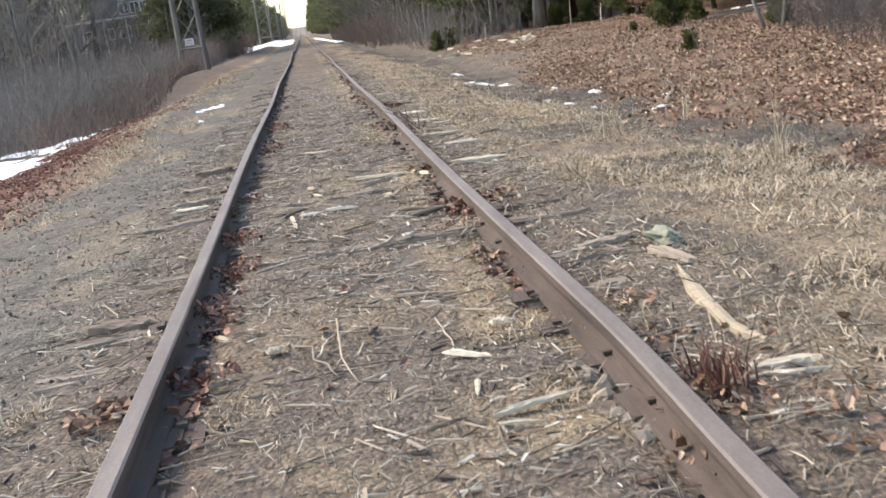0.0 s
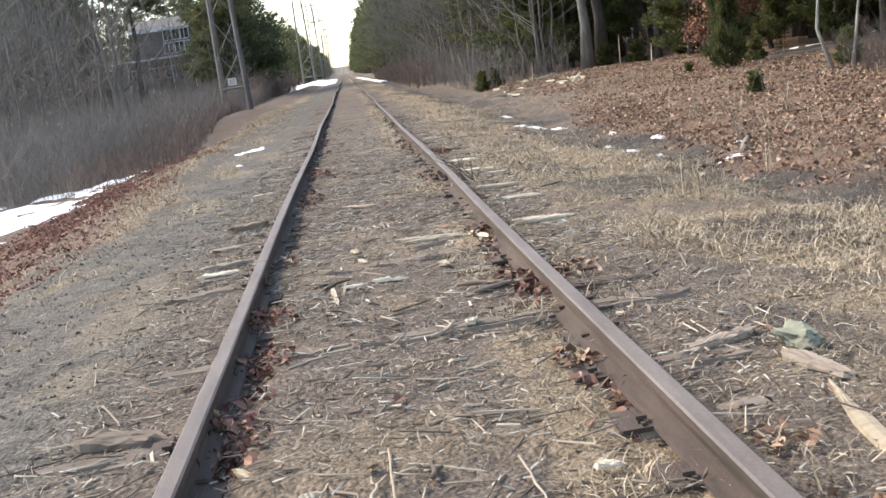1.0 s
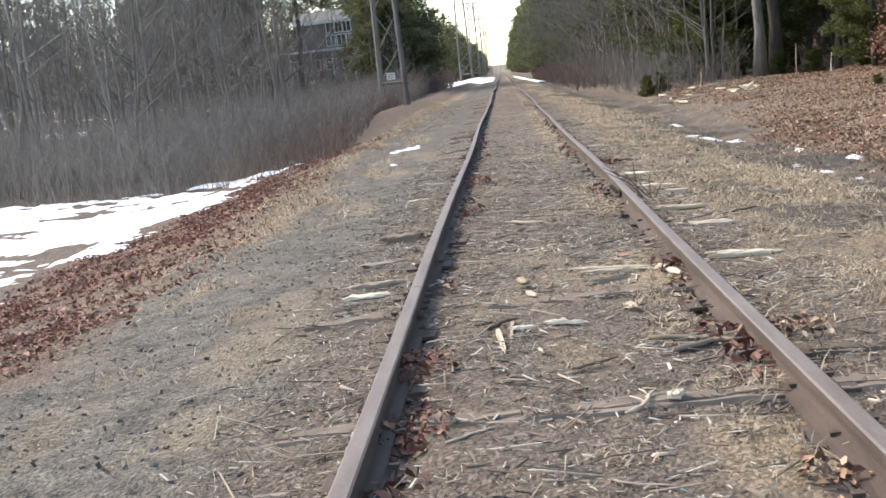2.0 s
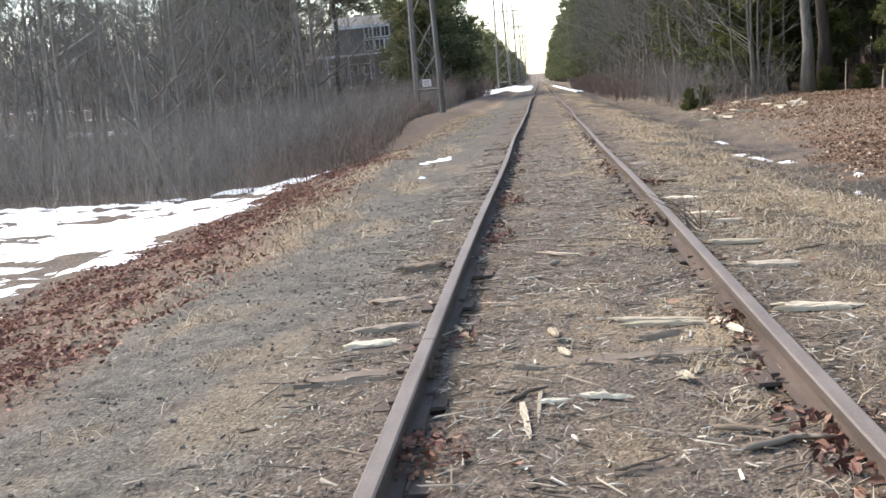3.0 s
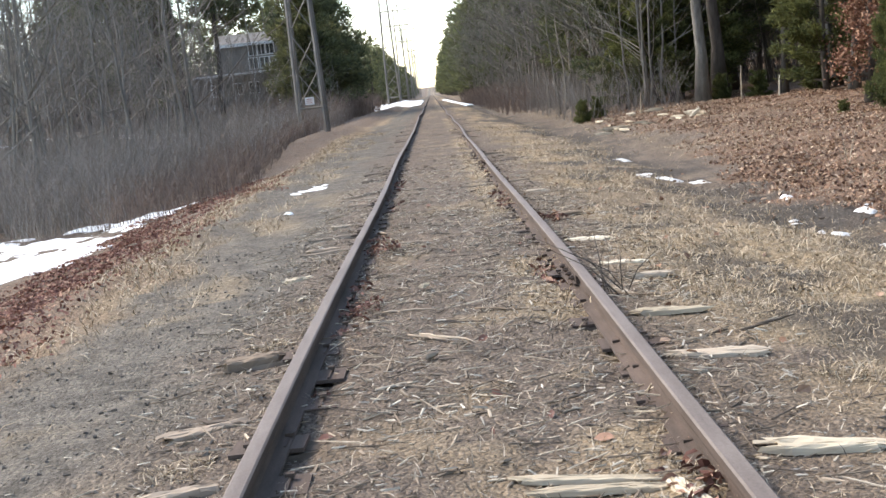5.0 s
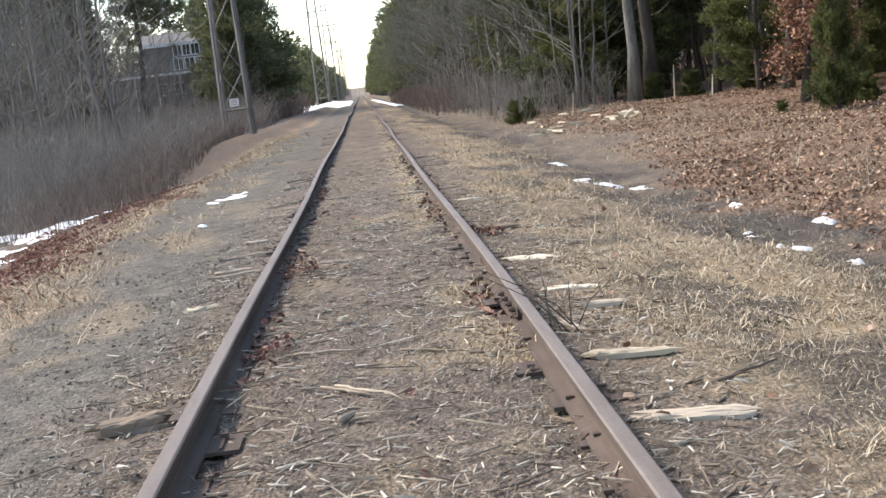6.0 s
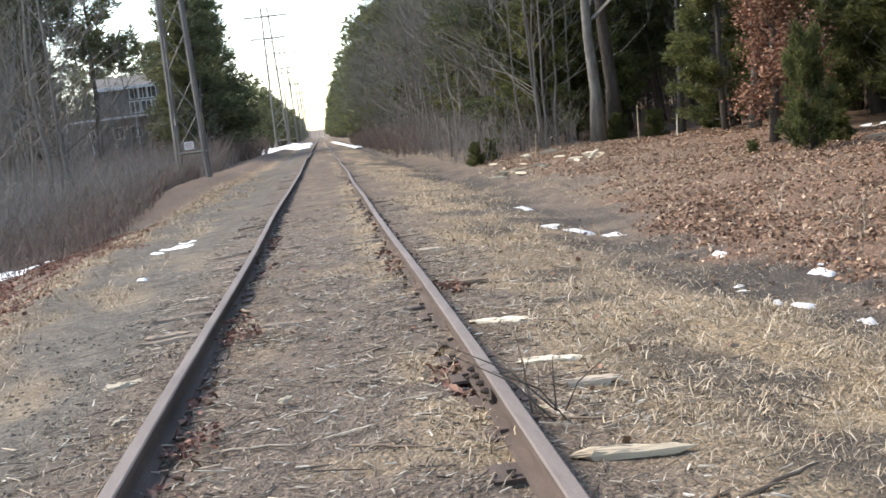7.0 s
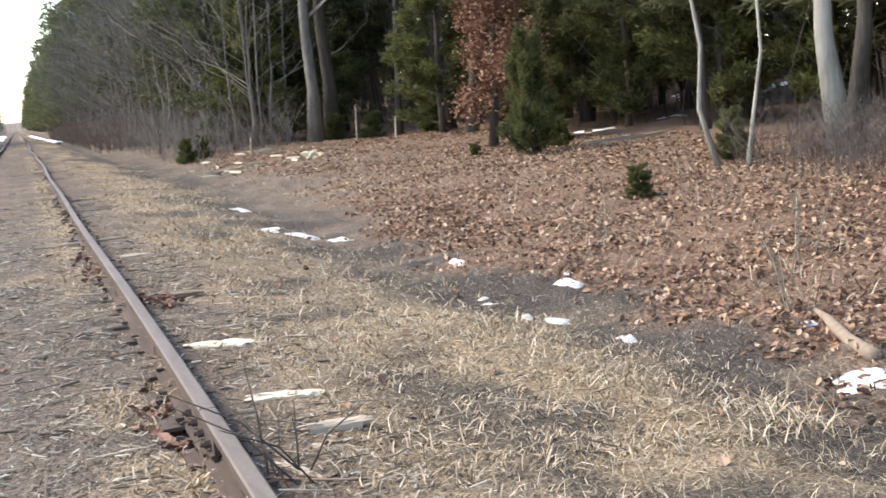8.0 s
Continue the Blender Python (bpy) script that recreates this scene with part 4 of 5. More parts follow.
snow_sheet("snow_in_wood", "snow lying under the trees", -60, -16, 40, 100, 0.5, lambda x, y: 2.2 * (fbm(x, y, 7, 141) - 0.58), 0.2)
snow_sheet("snow_in_thicket", "snow lying in the wood behind the clearing", 11, 24, 28, 44, 0.3, lambda x, y: 2.4 * (fbm(x, y, 4, 143) - 0.66), 0.12)


# ---- trees ----
def bare_tree(seed, h, r0, fork=0.35, limbs=16, spread_=0.55, twigs=5, sides=7, bend=0.012):
    """Trunk and limbs of a leafless tree: two meshes' builders and the limb ends."""
    r = np.random.default_rng(seed)
    trunk, crown, tips = Build(), Build(), []
    n = 9
    zs = np.linspace(0, h, n)
    wob = np.cumsum(r.normal(0, bend * h, (n, 2)), 0) * 0.6
    wob[0] = 0
    pts = np.stack([wob[:, 0], wob[:, 1], zs - 0.15 * (zs == 0)], 1)
    rad = r0 * (1 - 0.88 * (zs / h) ** 0.9)
    rad[0] *= 1.5
    trunk.tube(pts, rad, sides)

    def branch(p, d, length, rr, level):
        m = 4 if level == 0 else 3
        q = [np.array(p)]
        dd = np.array(d, float)
        for _ in range(m - 1):
            dd = dd + r.normal(0, 0.16, 3) + (0, 0, 0.10)
            dd /= np.linalg.norm(dd)
            q.append(q[-1] + dd * length / (m - 1))
        crown.tube(q, rr * np.linspace(1, 0.25, m), 3, False)
        tips.append((q[-1], dd, length))
        if level < 2:
            for _ in range(twigs if level == 0 else 2):
                i = r.integers(1, m)
                a = r.normal(0, 1, 3)
                a[2] = abs(a[2]) * 0.6
                e = dd * 0.8 + a / np.linalg.norm(a) * 0.9
                branch(q[i], e / np.linalg.norm(e), length * r.uniform(0.35, 0.6), rr * 0.5, level + 1)

    for i in range(limbs):
        f = fork + (0.97 - fork) * (i + r.uniform(0, 1)) / limbs
        p = np.array([np.interp(f * h, zs, pts[:, c]) for c in range(3)])
        a = r.uniform(0, 2 * np.pi)
        up = r.uniform(0.35, 1.0) * (0.6 + 0.8 * f)
        d = np.array([math.cos(a), math.sin(a), up])
        branch(p, d / np.linalg.norm(d), h * spread_ * (1.1 - f) * r.uniform(0.6, 1.1) + 0.05 * h, max(0.012, r0 * 0.45 * (1.05 - f)), 0)
    return trunk, crown, tips


def needle_tufts(centres, dirs, size, per, r, width=0.05):
    """Tufts of narrow pointed blades round the branch ends."""
    n = len(centres) * per
    c = np.repeat(np.asarray(centres), per, 0) + r.normal(0, size * 0.35, (n, 3))
    d = np.repeat(np.asarray(dirs), per, 0) + r.normal(0, 0.75, (n, 3))
    d /= np.linalg.norm(d, axis=1)[:, None]
    s = np.cross(d, r.normal(0, 1, (n, 3)))
    s /= np.linalg.norm(s, axis=1)[:, None] + 1e-9
    l = size * r.uniform(0.6, 1.3, n)[:, None]
    w = l * width
    up = np.cross(d, s) * l * 0.1
    v = np.stack([c - s * w * 0.4, c + d * l * 0.5 - s * w + up, c + d * l, c + d * l * 0.55 + s * w - up], 1)
    return v.reshape(-1, 3), (np.arange(n)[:, None] * 4 + np.arange(4))


def pine(seed, h, r0, low=0.18, reach=0.24, tiers=18, droop=0.0, per=9, tuft=0.5, taper=0.75, width=0.05):
    r = np.random.default_rng(seed)
    trunk, limbs = Build(), Build()
    zs = np.linspace(0, h, 8)
    wob = np.cumsum(r.normal(0, 0.006 * h, (8, 2)), 0)
    wob[0] = 0
    trunk.tube(np.stack([wob[:, 0], wob[:, 1], zs - 0.15 * (zs == 0)], 1), r0 * (1 - 0.92 * zs / h), 7)
    cs, ds = [], []
    for i in range(tiers):
        f = low + (0.985 - low) * (i + r.uniform(-0.3, 0.3)) / tiers
        f = min(max(f, 0.03), 0.985)
        px, py = np.interp(f * h, zs, wob[:, 0]), np.interp(f * h, zs, wob[:, 1])
        for _ in range(r.integers(4, 7)):
            a = r.uniform(0, 2 * np.pi)
            length = h * reach * (1 - taper * (f - low) / (1 - low)) * r.uniform(0.55, 1.15)
            rise = r.uniform(-0.05, 0.35) - droop
            p0 = np.array([px, py, f * h])
            d = np.array([math.cos(a), math.sin(a), rise])
            p1, p2 = p0 + d * length * 0.55, p0 + d * length + (0, 0, 0.06 * length)
            limbs.tube([p0, p1, p2], [max(0.012, r0 * 0.22 * (1 - f)), 0.012, 0.005], 3, False)
            for k in np.linspace(0.35, 1.0, max(3, int(length / (tuft * 0.55)))):
                cs.append(p0 + (p2 - p0) * k + r.normal(0, 0.12 * length, 3) * (0.6, 0.6, 0.3))
                ds.append(d / np.linalg.norm(d) + (0, 0, 0.35))
    v, q = needle_tufts(cs, ds, tuft, per, r, width)
    crown = Build()
    crown.add(v, q)
    return trunk, limbs, crown


def tree_thing(name, label, category, group, trunk, limbs, crown=None, mats=(None, None, None), limb_name="limbs"):
    ob = thing(name, label, category, group)
    part("trunk", trunk.mesh("trunk", [mats[0]], True), ob)
    both = Build()
    both.v, both.quads, both.tris, both.n = list(limbs.v), list(limbs.quads), list(limbs.tris), limbs.n
    wood = sum(len(q) for q in limbs.quads) + sum(len(q) for q in limbs.tris)
    if crown is not None:
        for q in crown.quads:
            both.quads.append(q + limbs.n)
        both.v += crown.v
    me = both.mesh("crown", [mats[1] or mats[0], mats[2] or mats[0]])
    me.polygons.foreach_set("material_index", (np.arange(len(me.polygons)) >= wood).astype(np.int32))
    part("crown", me, ob)
    return ob


distant = []


def stand(ob, x, y, turn, size, lean=0.0):
    if ob in FAR_KINDS:
        distant.append((ob, pose(x, y, float(ground_z(x, y, False)) - 0.05, lean, 0, turn) @ Matrix.Scale(size, 4)))
        return None
    m = pose(x, y, float(ground_z(x, y, False)) - 0.05, lean, 0, turn)
    c = copy_thing(ob, m)
    c.scale = (size, size, size)
    return c


FAR = pose(0, -600, -60)
protos = []


def proto(ob):
    ob.matrix_basis = FAR
    protos.append(ob)
    return ob


def pine_kind(seed, *args, **kw):
    t, l, c = pine(seed, *args, **kw)
    return proto(tree_thing("pine_tree", "dark green white pine at the edge of the wood", "pine tree", "pines of the wood", t, l, c, (M_DARKBARK, M_DARKBARK, M_PINE)))


FRONT = [pine_kind(16, 14, 0.2, 0.08, 0.22, 18, 0.0, 26, 0.24), pine_kind(17, 16, 0.22, 0.14, 0.2, 18, 0.03, 26, 0.24)]
PINES = [pine_kind(11, 17, 0.24, 0.16, 0.22, 20, 0.0, 15, 0.52), pine_kind(12, 15, 0.22, 0.30, 0.26, 15, 0.05, 15, 0.52), pine_kind(13, 19, 0.28, 0.10, 0.20, 22, 0.0, 15, 0.52)]
TALL = pine_kind(18, 21, 0.26, 0.40, 0.19, 15, 0.0, 15, 0.55, taper=0.5)
MID = [pine_kind(19, 16, 0.22, 0.12, 0.21, 15, 0.0, 14, 0.5, taper=0.8), pine_kind(20, 18, 0.24, 0.18, 0.19, 15, 0.0, 14, 0.5)]
FAR_PINES = [pine_kind(14, 17, 0.24, 0.12, 0.22, 10, 0.0, 4, 1.1, taper=0.8, width=0.09), pine_kind(15, 18, 0.26, 0.18, 0.20, 10, 0.0, 4, 1.1, width=0.09)]
t_, l_, c_ = pine(21, 6.5, 0.10, 0.06, 0.24, 16, -0.1, 28, 0.18)
YOUNG = proto(tree_thing("young_pine", "young yellow-green pine under taller trees", "pine tree", "young pines of the wood", t_, l_, c_, (M_DARKBARK, M_DARKBARK, M_JUNIPER)))
t_, l_, c_ = pine(22, 1.4, 0.03, 0.02, 0.38, 12, -0.3, 44, 0.10, taper=0.45)
SHRUB = proto(tree_thing("juniper_bush", "low green juniper bush at the wood's edge", "bush", "evergreen bushes", t_, l_, c_, (M_DARKBARK, M_DARKBARK, M_JUNIPER)))


def bare_kind(seed, mat, label, name="bare_tree", *args, **kw):
    t, l, _ = bare_tree(seed, *args, **kw)
    return proto(tree_thing(name, label, "tree", "leafless trees", t, l, None, (mat, mat, None)))


BARE = [bare_kind(31 + s, M_BARK, "leafless grey-barked tree in a thin wood", "bare_tree", 11 + s, 0.058 + 0.009 * s, 0.13, 20, 0.42, 5) for s in range(4)]
# trees inside the wood, with shade painted into their bark
DIM = [bare_kind(56 + s, M_SHADEDBARK, "leafless brown-grey tree inside the wood, shade put into its bark colour", "bare_tree", 12 + s, 0.09 + 0.02 * s, 0.25, 14, 0.40, 4) for s in range(2)]
FAR_BARE = [bare_kind(51 + s, M_BARK, "distant leafless tree beside the line", "bare_tree", 12 + s, 0.10, 0.2, 11, 0.42, 3, 5) for s in range(2)]
SLIM = [bare_kind(41 + s, M_BARK, "slender leafless sapling in the thicket", "bare_sapling", 6 + s, 0.045, 0.15, 12, 0.40, 3, 5) for s in range(3)]

FAR_KINDS = FAR_PINES + FAR_BARE
ra = random.Random(17)


def edge_right(y):
    """Where the wood begins on the right of the track."""
    return float(np.interp(y, [0, 10, 17, 20, 24, 31, 36, 41, 46, 60, 120, 900], [9, 8.5, 7.8, 8.0, 9.5, 10.0, 9.6, 8.4, 5.6, 5.4, 5.6, 5.6]))


# right: pines behind a thin fringe of bare saplings
for i in range(150):
    y = 8 + 190 * ra.random() ** 1.7
    x = edge_right(y) + (3.6 if y < 46 else 1.5) + 26 * ra.random() ** 1.3
    if y < 24:
        x += 2.5
    stand(ra.choice(FRONT if y < 52 and x < edge_right(y) + 7 else MID if y < 170 and x < edge_right(y) + 9 else FAR_PINES), x, y, ra.uniform(0, 360), ra.uniform(0.75, 1.1))
for i in range(60):
    y = 50 + 110 * ra.random() ** 1.2
    stand(ra.choice(BARE), edge_right(y) - 0.3 + 3.0 * ra.random(), y, ra.uniform(0, 360), ra.uniform(0.6, 1.0), ra.uniform(-5, 5))
for x, y, s in ((12.5, 22.5, 0.9), (14.5, 20, 1.0), (13, 17, 1.0), (16, 16, 1.1), (14.5, 13.5, 1.0), (17.5, 20.5, 1.1), (19, 24, 1.1), (16.5, 24.5, 1.0), (18.5, 14, 1.0), (21, 18, 1.1), (15.5, 27.5, 1.0), (12.2, 19.5, 0.6)):
    stand(ra.choice(FRONT), x, y, ra.uniform(0, 360), s)
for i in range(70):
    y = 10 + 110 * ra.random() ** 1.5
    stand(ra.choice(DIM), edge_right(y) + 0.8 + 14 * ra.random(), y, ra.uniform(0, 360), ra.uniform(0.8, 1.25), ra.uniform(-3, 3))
for i in range(95):
    y = 44 + 110 * ra.random() ** 1.4
    stand(ra.choice(SLIM), edge_right(y) - 0.6 + 3.5 * ra.random(), y, ra.uniform(0, 360), ra.uniform(0.8, 1.3), ra.uniform(-6, 6))
for x, y, s in ((10.6, 38, 1.0), (11.5, 36, 0.8), (7.4, 45.5, 0.9), (6.6, 46.5, 0.75), (8.2, 46.5, 1.1), (12.4, 31.5, 0.95), (12.9, 28.5, 1.0), (14, 27, 1.1), (11.5, 33.5, 0.8), (13.5, 34, 1.1), (9.4, 46, 1.0)):
    stand(YOUNG, x, y, ra.uniform(0, 360), s)
for x, y, s in ((6.25, 20.3, 0.27), (8.5, 21.9, 0.45), (9.0, 27.8, 0.4), (4.5, 42.0, 0.5), (5.1, 43.0, 0.5), (8.9, 42.6, 0.6), (9.9, 42, 0.6), (7.6, 28.3, 0.22), (11, 40, 0.8)):
    stand(SHRUB, x, y, ra.uniform(0, 360), s)
stand(SHRUB, 8.1, 27.0, 40, 1.0).scale = (0.82, 0.82, 1.4)

# depth of the wood behind the clearing, and on the slope to the left
for i in range(75):
    stand(ra.choice(FAR_PINES), 24 + 40 * ra.random(), -5 + 130 * ra.random(), ra.uniform(0, 360), ra.uniform(0.7, 1.1))
for i in range(120):
    stand(ra.choice(FAR_PINES + FAR_BARE * 3), -42 - 70 * ra.random(), 45 + 130 * ra.random(), ra.uniform(0, 360), ra.uniform(0.6, 1.0))

for i in range(60):
    stand(ra.choice(FAR_BARE), -14 - 55 * ra.random(), 146 + 45 * ra.random(), ra.uniform(0, 360), ra.uniform(0.7, 1.0))
for x, y, s in ((-31, 150, 1.0), (-26.5, 156, 1.1), (-22, 153, 1.0), (-18, 151, 0.95), (-36, 149, 1.0), (-40, 140, 0.9)):
    stand(ra.choice(MID), x, y, ra.uniform(0, 360), s)

# far on: wood on both sides of the line
for i in range(110):
    y = 170 + 560 * ra.random() ** 1.3
    stand(ra.choice(FAR_PINES + FAR_BARE), 6.5 + 14 * ra.random(), y, ra.uniform(0, 360), ra.uniform(0.8, 1.15))
for i in range(120):
    y = 165 + 560 * ra.random() ** 1.3
    stand(ra.choice(FAR_PINES + FAR_BARE), -10.5 - 16 * ra.random(), y, ra.uniform(0, 360), ra.uniform(0.6, 1.0))

for i in range(150):
    y = 190 + 620 * ra.random() ** 1.2
    stand(ra.choice(FAR_PINES + FAR_BARE[:1]), -9.2 - 6 * ra.random(), y, ra.uniform(0, 360), ra.uniform(0.55, 0.8))
for i in range(130):
    y = 150 + 620 * ra.random() ** 1.2
    stand(ra.choice(FAR_PINES), 5.6 + 4 * ra.random(), y, ra.uniform(0, 360), ra.uniform(0.7, 1.0))

# left: thin grey wood, pines round the house
for i in range(215):
    y = 36 + 110 * ra.random() ** 1.2
    x = -9 - 50 * ra.random() ** 1.25
    if -0.112 * (y - 8) - 2 < x and y > 60:
        x -= 5
    if -0.225 < x / (y - 6) < -0.118 and y < 140 and ra.random() < 0.80:
        continue
    stand(ra.choice(BARE), x, y, ra.uniform(0, 360), ra.uniform(0.7, 1.25), ra.uniform(-4, 4))
for i in range(150):
    y = 31 + 70 * ra.random() ** 1.3
    x = -8.0 - 26 * ra.random()
    if -0.225 < x / (y - 6) < -0.118 and ra.random() < 0.7:
        continue
    stand(ra.choice(SLIM), x, y, ra.uniform(0, 360), ra.uniform(0.7, 1.3), ra.uniform(-8, 8))
for x, y, s in ((-9.4, 108, 1.0), (-10.1, 116, 1.1), (-10.6, 110, 0.95), (-11.5, 120, 1.1), (-11, 128, 1.0), (-10.4, 138, 0.95), (-12.2, 145, 1.0)):
    stand(ra.choice(PINES), x, y, ra.uniform(0, 360), s)


for x, y, s in ((-17.6, 105, 1.0), (-19.6, 100, 1.1), (-21.8, 104, 1.05), (-24.5, 100, 1.1), (-27, 108, 1.0)):
    stand(TALL, x, y, ra.uniform(0, 360), s)


for i in range(9):
    y = 92 + 34 * ra.random()
    stand(ra.choice(MID + PINES), (y - 8.6) * -(0.205 + 0.12 * ra.random()), y, ra.uniform(0, 360), ra.uniform(0.8, 1.1))
for i in range(70):
    y = 118 + 55 * ra.random()
    if y > 146 or ra.random() < 0.5:
        stand(ra.choice(FAR_PINES + FAR_BARE), (y - 8.6) * -(0.12 + 0.30 * ra.random()), max(y, 148), ra.uniform(0, 360), ra.uniform(0.75, 1.05))

# the large forked oak, the oak that keeps its leaves, and pale trunks at the edge
def single(name, label, seed, x, y, turn, mats, *args, leafy=None, **kw):
    t, l, tips = bare_tree(seed, *args, **kw)
    crown = None
    if leafy:
        r = np.random.default_rng(seed + 1)
        lo, hi, per = leafy
        pts = np.array([p for p, d, q in tips])
        pts = pts[(pts[:, 2] > lo) & (pts[:, 2] < hi)]
        c = np.repeat(pts, per, 0) + r.normal(0, 0.17, (len(pts) * per, 3))
        k = len(c)
        v, f = scatter(LEAF, LEAF_F, c, turns(r.uniform(0, 6.28, k), r.normal(0, 0.9, k), r.normal(0, 0.9, k)), np.stack([r.uniform(0.05, 0.10, k)] * 3, 1))
        crown = Build()
        crown.add(v, f[0])
    ob = tree_thing(name, label, "tree", "", t, l, crown, mats)
    ob.matrix_basis = pose(x, y, float(ground_z(x, y, False)) - 0.05, 0, 0, turn)
    return ob


single("oak_tree", "large grey-barked oak with a forked bare crown", 61, 8.3, 42.5, 30, (M_BARK, M_BARK, None), 13, 0.20, 0.22, 13, 0.50, 6, sides=12, bend=0.004)
single("oak_tree", "oak still holding its copper-brown dead leaves", 62, 9.3, 31.6, 80, (M_DARKBARK, M_BARK, M_OAKLEAF), 8.0, 0.085, 0.07, 50, 0.05, 5, sides=8, leafy=(0.5, 8.0, 38))
single("pale_trunk_tree", "tree with a pale bleached trunk and flaking bark", 63, 9.22, 20.7, 0, (M_PALEBARK, M_BARK, None), 12, 0.125, 0.5, 9, 0.35, 5, sides=10)
single("pale_sapling", "thin pale-barked sapling at the edge of the wood", 64, 8.08, 21.5, 0, (M_PALEBARK, M_PALEBARK, None), 6, 0.032, 0.35, 8, 0.4, 4, sides=6, bend=0.035)
single("pale_sapling", "thin pale-barked sapling at the edge of the wood", 65, 8.2, 21.2, 90, (M_PALEBARK, M_PALEBARK, None), 5.5, 0.028, 0.35, 8, 0.4, 4, sides=6, bend=0.035)
single("bare_tree", "dark leafless tree standing beside an oak", 66, 9.0, 43.2, 0, (M_DARKBARK, M_DARKBARK, None), 14, 0.22, 0.4, 10, 0.4, 5, sides=9)
# distant trees that cannot be told apart: one mass
wood_v, wood_f, wood_m, wood_n = [], [], [], 0
WOOD_MATS = [M_DARKBARK, M_PINE, M_BARK]
for ob in FAR_KINDS:
    shapes = []
    for c in ob.children:
        me = c.data
        co = np.empty(len(me.vertices) * 3, np.float32)
        me.vertices.foreach_get("co", co)
        quads = [(tuple(p.vertices), WOOD_MATS.index(me.materials[p.material_index])) for p in me.polygons if len(p.vertices) == 4]
        shapes.append((co.reshape(-1, 3), np.array([q for q, _ in quads]), np.array([k for _, k in quads])))
    for o, m in distant:
        if o is ob:
            a = np.array(m)
            for co, q, k in shapes:
                wood_v.append(co @ a[:3, :3].T + a[:3, 3])
                wood_f.append(q + wood_n)
                wood_m.append(k)
                wood_n += len(co)
tagged(new("distant_wood", mesh_of("distant_wood", np.concatenate(wood_v), [np.concatenate(wood_f)], WOOD_MATS, np.concatenate(wood_m))), "distant mixed wood of pines and leafless trees", "wood", kind="stuff")
for ob in protos:
    for o in (*ob.children_recursive, ob):
        bpy.data.objects.remove(o)


# ---- thickets of brush ----
def thicket(name, label, mat, n, place, h0, h1, seed, twigs=3, thick=0.006):
    r = np.random.default_rng(seed)
    b = Build()
    for _ in range(n):
        x, y = place(r)
        z = float(ground_z(x, y, False))
        h = r.uniform(h0, h1)
        lean = r.normal(0, 0.36, 2)
        p = np.array([[x, y, z - 0.05], [x + lean[0] * h * 0.4, y + lean[1] * h * 0.4, z + h * 0.5], [x + lean[0] * h, y + lean[1] * h, z + h]])
        th = thick * (0.7 + 0.012 * y)
        b.tube(p, [th, th * 0.75, th * 0.3], 3, False)
        for _ in range(twigs):
            k = r.uniform(0.3, 0.9)
            q = p[0] + (p[2] - p[0]) * k
            b.tube([q, q + (r.normal(0, 0.16 * h), r.normal(0, 0.16 * h), r.uniform(0.08, 0.3) * h)], [th * 0.55, th * 0.25], 3, False)
    return tagged(new(name, b.mesh(name, [mat])), label, "brush", kind="stuff")


def left_place(r):
    y = 29 + 58 * r.uniform() ** 1.4
    near = -4.3 - 1.4 * step(28, 62, y) - 3.8 * step(36, 28, y)
    return float(near - 13 * r.uniform() ** 1.2), y


def red_place(r):
    y = 29 + 36 * r.uniform()
    return float(-4.0 - 1.7 * step(28, 60, y) - 3.0 * r.uniform()), y


def left_near(r):
    y = 30 + 9 * r.uniform()
    return float(-6.5 - 17 * r.uniform()), y


def right_place(r):
    y = 12 + 9.5 * r.uniform()
    return float(6.5 + 0.25 * abs(y - 15) + 4.5 * r.uniform()), y


def right_far(r):
    y = 42 + 60 * r.uniform() ** 1.5
    return float(4.3 + 3.5 * r.uniform()), y


thicket("grey_thicket", "grey leafless brush below the bank", M_BRUSH, 6500, left_place, 0.6, 1.9, 71, 4, 0.0038)
thicket("brush_thicket", "grey leafless brush behind the snow", M_BRUSH, 5000, left_near, 0.6, 2.0, 72, 5, 0.0042)
thicket("reddish_brush", "reddish bare brush on the edge of the bank", M_REDBRUSH, 3600, red_place, 0.35, 0.95, 73, 4)
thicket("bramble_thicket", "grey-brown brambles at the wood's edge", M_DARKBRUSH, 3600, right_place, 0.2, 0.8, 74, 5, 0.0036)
thicket("trackside_thicket", "bare brush along the railway", M_BRUSH, 1900, right_far, 0.4, 1.9, 75, 3, 0.0045)
thicket("distant_saplings", "grey mass of distant leafless saplings", M_BRUSH, 4200, lambda r: (float(-14 - 75 * r.uniform()), 50 + 95 * r.uniform()), 1.5, 7.0, 77, 4, 0.012)
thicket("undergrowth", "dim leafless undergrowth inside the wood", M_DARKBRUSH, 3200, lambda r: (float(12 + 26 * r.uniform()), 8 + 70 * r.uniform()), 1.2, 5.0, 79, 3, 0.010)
thicket("reddish_bank", "reddish bare brush beside the line", M_REDBRUSH, 1500, lambda r: (float(3.6 + 2.6 * r.uniform()), 62 + 90 * r.uniform()), 0.4, 1.6, 78, 3, 0.008)
thicket("trackside_brush", "bare reddish brush along the railway", M_REDBRUSH, 1500, lambda r: (float(-6.5 - 6 * r.uniform()), 75 + 90 * r.uniform()), 0.8, 2.6, 76, 3, 0.012)


# ---- power line towers ----
def bar(b, p, q, w):
    b.tube([p, q], [w, w], 4)


